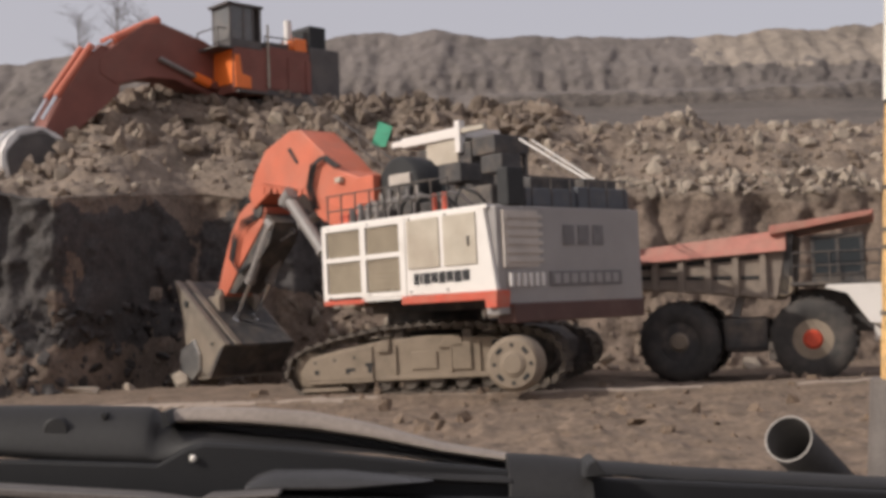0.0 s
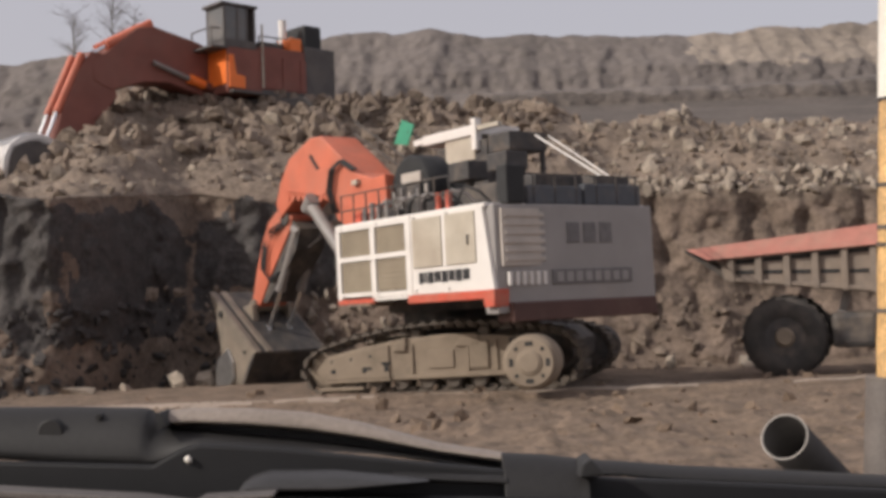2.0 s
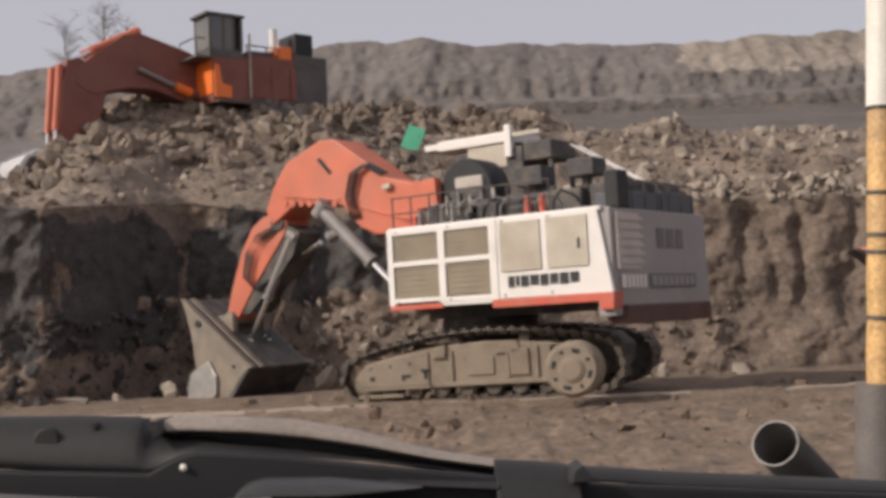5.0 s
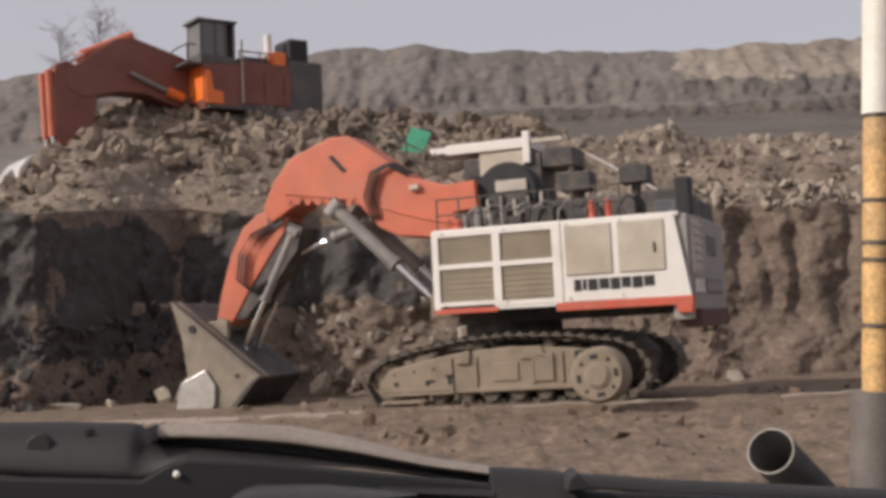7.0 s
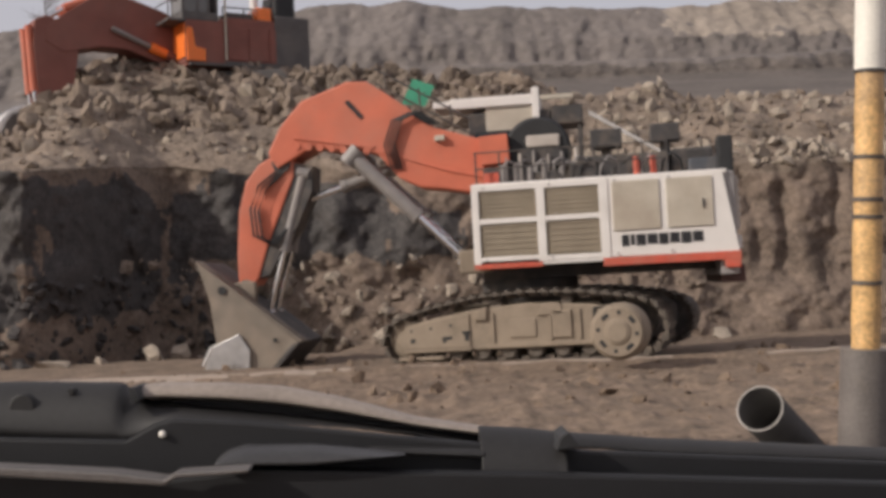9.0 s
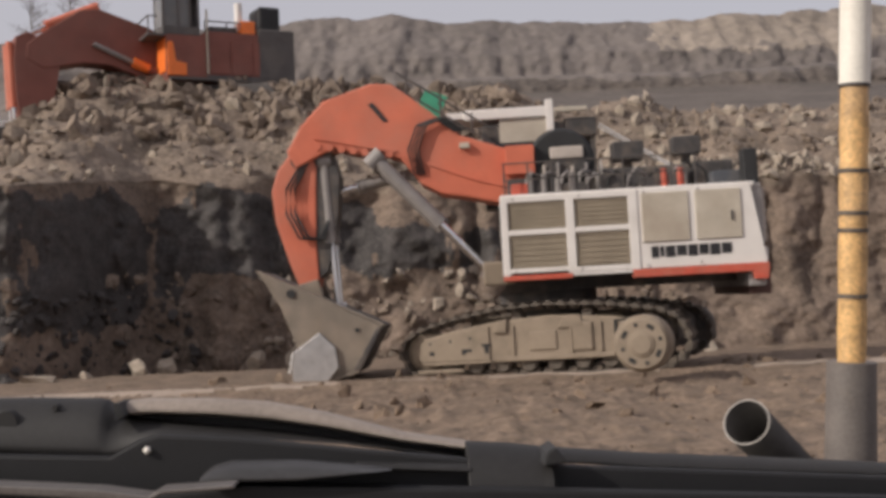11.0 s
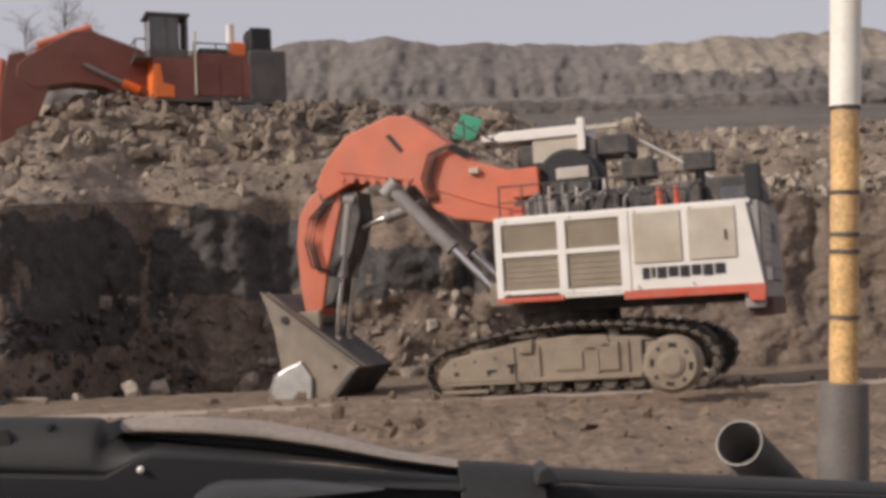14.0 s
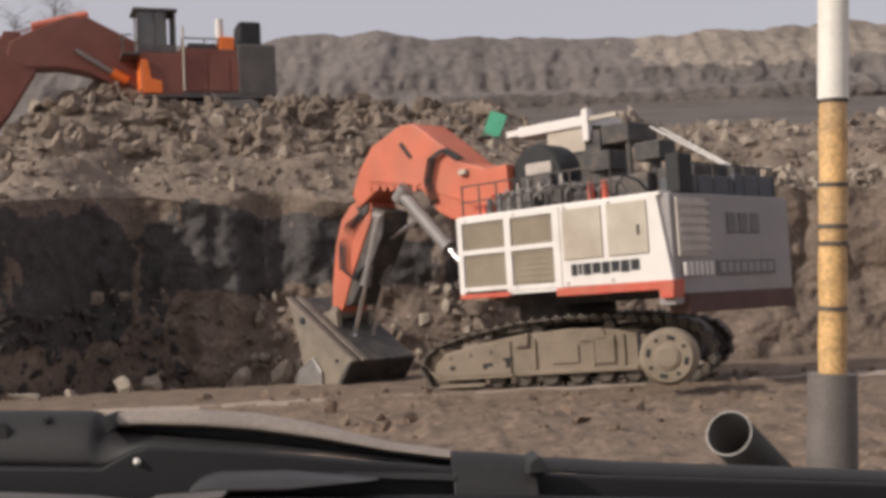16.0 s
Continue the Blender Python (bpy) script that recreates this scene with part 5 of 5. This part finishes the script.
r0 = [[bm.verts.new(PC - PD * o + q @ Vector((r * math.cos(i * math.pi / 20), r * math.sin(i * math.pi / 20), 0))) for i in range(40)] for r, o in ((0.0352, 0.0), (0.0352, 0.001), (0.0374, 0.001), (0.0374, 0.0))]
for a, b in zip(r0, r0[1:]):
    for i in range(40):
        j = (i + 1) % 40
        bm.faces.new((a[i], a[j], b[j], b[i]))
part("rim", bm, PIPERIM, stub, "bright cut rim")
boxes("bracket", [(0.66, 0.74, 2.1, 2.2, 2.05, 2.16)], PIPE, stub)
pole = thing("marker_pole", "white and amber marker pole in a dark sleeve", "pole")
PB, PT = Vector((0.7725, 2.11, 2.351)), Vector((0.797, 2.09, 2.836))
PU = (PT - PB).normalized()
bm = bmesh.new()
rod(bm, PT, PT + PU * 0.75, 0.0265, n=32)
part("white_tube", bm, POLEWHITE, pole, "white painted upper tube")
bm = bmesh.new()
ks = [0, 0.06, 0.12, 0.19, 0.235, 0.31, 0.36, 0.40, 0.486]
sweep(bm, [PB + PU * k for k in ks], [0.0235 + 0.0018 * (i % 2) for i in range(len(ks))], n=28)
part("amber_tube", bm, POLEYELLOW, pole, "worn amber taped tube")
for k in (0.118, 0.232, 0.262, 0.335, 0.484):
    bm = bmesh.new()
    rod(bm, PB + PU * (k - 0.0035), PB + PU * (k + 0.0035), 0.0262, n=28)
    part("tape_band", bm, DARKSTEEL, pole, "dark tape band")
bm = bmesh.new()
rod(bm, PB - PU * 0.32, PB + PU * 0.004, 0.046, 0.042, n=36)
part("sleeve", bm, SLEEVE, pole, "dark grey rubber sleeve")

# ---- bare trees on the skyline ----


def build_tree(seed, height):
    random.seed(seed)
    tree = thing("bare_tree", "thin leafless tree on the distant ridge", "tree", "skyline trees")
    bm = bmesh.new()
    sweep(bm, [(0, 0, -0.5), (0.1, 0, height * 0.4), (-0.1, 0.1, height * 0.75), (0, 0, height)], [0.16, 0.12, 0.07, 0.02])
    part("trunk", bm, BARK, tree)
    bm = bmesh.new()
    for i in range(34):
        z = height * random.uniform(0.3, 0.98)
        a, ln = random.uniform(0, 6.28), height * random.uniform(0.15, 0.38)
        p = Vector((0, 0, z))
        e = p + Vector((math.cos(a), math.sin(a), random.uniform(0.4, 1.0))).normalized() * ln
        sweep(bm, [p, (p + e) / 2 + Vector((0, 0, 0.1)), e], [0.05, 0.035, 0.012], n=5)
        for k in range(4):
            m = p.lerp(e, random.uniform(0.4, 1))
            t = m + Vector((random.uniform(-1, 1), random.uniform(-1, 1), random.uniform(0, 1))).normalized() * ln * 0.5
            rod(bm, m, t, 0.02, 0.008, n=4)
    tagged(part("crown", bm, BARK, tree), kind="stuff")
    return tree


for k, (x, y, z, h) in enumerate(((-46.5, 157, 33.0, 10.0), (-41.6, 158, 33.6, 11.5), (-39.2, 160, 34.0, 9.5))):
    build_tree(k + 5, h).matrix_basis = pose(x, y, z, 0, 0, 40 * k)


# ---- movement ----
def glide(rows, t):
    """A value between rows of (seconds, value)."""
    for (a, u), (b, v) in zip(rows, rows[1:]):
        if t <= b:
            return u + (v - u) * (t - a) / (b - a)
    return rows[-1][1]


SLEW = [(0.0, 47.1), (0.5, 51.3), (1.0, 52.5), (1.5, 52.7), (2.0, 52.3), (2.5, 50.9), (3.0, 49.0), (3.5, 46.7), (4.0, 44.0), (4.8, 37.5), (5.6, 30.6), (6.5, 23.8), (7.0, 21.2),
        (7.5, 19.0), (8.0, 16.0), (8.5, 12.6), (9.0, 8.6), (10.0, 5.5), (11.0, 4.2), (11.5, 4.0), (12.0, 4.5), (12.5, 6.3), (13.0, 10.0), (13.5, 15.3), (14.0, 21.2), (14.5, 27.6),
        (15.0, 34.5), (15.5, 41.1), (16.0, 46.5)]
BOOM = [(0.0, 31.3), (1.5, 29.0), (3.0, 28.6), (4.0, 27.8), (6.5, 28.7), (8.0, 28.7), (9.0, 30.1), (11.5, 33.0), (12.5, 32.6), (13.5, 31.2), (14.5, 31.2), (15.5, 30.3), (16.0, 29.6)]
TIP = [(0.0, (-10.75, 3.77)), (1.5, (-10.6, 3.34)), (3.0, (-10.5, 3.34)), (4.0, (-10.5, 3.36)), (6.5, (-10.0, 3.43)), (8.0, (-9.65, 3.53)), (9.0, (-9.0, 3.42)), (11.5, (-7.3, 3.66)),
       (12.5, (-7.25, 3.64)), (13.5, (-7.85, 3.2)), (14.5, (-9.15, 3.16)), (15.5, (-9.5, 3.32)), (16.0, (-9.55, 3.23))]
CURL = [(0.0, 143.1), (1.5, 144.8), (3.0, 146.5), (4.0, 143.0), (6.5, 141.0), (8.0, 141.0), (9.0, 140.5), (11.5, 157.0), (12.5, 155.0), (13.5, 144.2), (14.5, 140.4), (15.5, 144.7), (16.0, 145.1)]


DROP = [(0.0, 0.65), (3.0, 0.55), (6.5, 0.3), (9.0, 0.25), (11.5, 0.0), (13.0, 0.05), (14.5, 0.2), (16.0, 0.5)]     # the arm sinks a little under load


def between(m, p, q):
    """A pose at p whose -z points to q, in the space of m."""
    p, q = m @ Vector(p), m @ Vector(q)
    return Matrix.Translation(p) @ (p - q).to_track_quat("Z", "Y").to_matrix().to_4x4()


def arm_at(t):
    up = pose(0, 0, 0, 0, 0.6, 0) @ pose(0, 0, 0, 0, 0, -(glide(SLEW, t) - glide(TRACK_YAW, t)))
    b = Matrix.Translation(BOOM_PIN) @ pose(0, 0, 0, 0, glide(BOOM, t) - 32.6, 0)
    elbow = b @ ELBOW
    tx, tz = glide([(a, v[0]) for a, v in TIP], t), glide([(a, v[1]) for a, v in TIP], t)
    s = Matrix.Translation(elbow - Vector((0, 0, 0.5 * glide(DROP, t)))) @ pose(0, 0, 0, 0, math.degrees(math.atan2(elbow.x - tx, elbow.z - tz)), 0)
    pin = s @ Vector((0, 0, -STICK))
    k = Matrix.Translation(pin - Vector((0.08, 0, 0.5 * glide(DROP, t)))) @ pose(0, 0, 0, 0, 140.4 - glide(CURL, t), 0)
    return up, b, s, k


def motions():
    ph = radians(TRAVEL_YAW)
    fine = [i * 0.5 for i in range(33)]
    walk(shovel, [(t, pose(-0.29 + d * math.cos(ph), 41.07 - d * math.sin(ph), -0.02) @ pose(0, 0, 0, -0.4, -1.35, 0) @ pose(0, 0, 0, 0, 0, -glide(TRACK_YAW, t))) for t, d in SHOVEL_TRAVEL])
    keyed = {house: [], boom: [], stick: [], bucket: []}
    rams = {part_ob: [] for _, _, pair in RAMS for part_ob in pair}
    for t in fine:
        up, b, s, k = arm_at(t)
        for ob, m in ((house, Matrix()), (boom, b), (stick, s), (bucket, k)):
            keyed[ob].append((t, up @ m))
        for kind, y, (barrel, stem) in RAMS:
            off = y - ARM_Y
            if kind == "boom":
                p, q = b @ Vector((-5.3, off, 1.75)), Vector((-1.85, y, 3.15))
            elif kind == "bucket":
                p, q = s @ Vector((0.75, off, -0.1)), k @ Vector((0.75, off, -0.75))
            else:
                p, q = b @ Vector((-4.1, off, 1.35)), s @ Vector((0.75, off, -1.1))
            rams[barrel].append((t, between(up, p, q)))
            rams[stem].append((t, between(up, q, 2 * q - p)))
    for ob, rows in {**keyed, **rams}.items():
        walk(ob, rows)
    for spr, cy in SPROCKETS:
        walk(spr, [(t, pose(2.85 + UX, cy, 0.87, 0, math.degrees(d / 0.86), 0)) for t, d in SHOVEL_TRAVEL])
    for ob, cy, i in TRACK_SHOES:
        rows = []
        for t in fine:
            p, a = loop_at(i * LOOP_LENGTH / SHOES + LOOP_LENGTH - glide(SHOVEL_TRAVEL, t))
            rows.append((t, pose(p.x, cy, p.y, 0, -a, 0)))
        walk(ob, rows)
    # the orange excavator slews slowly and digs
    walk(second, [(0.0, pose(-9.95, 67.0, 12.75)), (16.0, pose(-9.95, 67.0, 12.75))])
    yaw2 = [(0.0, 44), (1.5, 44), (4.0, 40), (6.5, 36), (9.0, 31), (11.5, 25), (14.0, 20), (16.0, 17)]
    lift2 = [(0.0, -10), (1.0, -13), (4.0, -10), (6.5, -8), (9.0, -6), (12.0, -6), (14.0, -4), (16.0, 3)]
    reach2 = [(0.0, 40), (1.0, 36), (3.0, 24), (4.0, 15), (6.5, 3), (9.0, 2), (12.0, 4), (14.0, 12), (16.0, 24)]
    curl2 = [(0.0, 12), (1.0, 35), (4.0, 48), (6.5, 50), (9.0, 52), (12.0, 55), (14.0, 50), (16.0, 40)]
    hs, bs, ss, ks2 = [], [], [], []
    for t in fine:
        up = pose(0, 0, 0, 0, 0, glide(yaw2, t))
        b = up @ Matrix.Translation((-1.6, 0, 2.7)) @ pose(0, 0, 0, 0, glide(lift2, t), 0)
        s = b @ Matrix.Translation((-8.0, 0, 1.1)) @ pose(0, 0, 0, 0, glide(reach2, t) - glide(lift2, t), 0)
        k = s @ Matrix.Translation((0.1, 0, -5.2)) @ pose(0, 0, 0, 0, glide(curl2, t) - glide(reach2, t), 0)
        for rows, m in ((hs, up), (bs, b), (ss, s), (ks2, k)):
            rows.append((t, m))
    for ob, rows in ((house2, hs), (boom2, bs), (stick2, ss), (bucket2, ks2)):
        walk(ob, rows)
    # the haul truck pulls away
    path = [(0.0, 8.8, 44.3, -20), (0.5, 9.45, 44.1, -20), (1.0, 10.15, 43.8, -20), (1.5, 11.2, 43.45, -20), (2.0, 12.25, 43.05, -20), (2.5, 13.05, 42.75, -20), (3.0, 13.85, 42.45, -19),
            (3.5, 14.7, 42.15, -19), (4.0, 15.6, 41.8, -18), (6.0, 20.0, 40.6, -13), (9.0, 27.0, 39.5, -6), (12.0, 34.0, 39.0, -3), (16.0, 43.0, 38.6, -2)]
    walk(truck, [(t, pose(x, y, -0.28, 0, 0, a)) for t, x, y, a in path])
    dist, rolled = 0.0, [(path[0][0], 0.0)]
    for (_, x0, y0, _), (t, x1, y1, _) in zip(path, path[1:]):
        dist += math.hypot(x1 - x0, y1 - y0)
        rolled.append((t, dist))
    for ob, x, y in WHEELS:
        walk(ob, [(t, pose(x, y, TYRE_R, 0, math.degrees(glide(rolled, t) / TYRE_R), 0)) for t in fine])


motions()
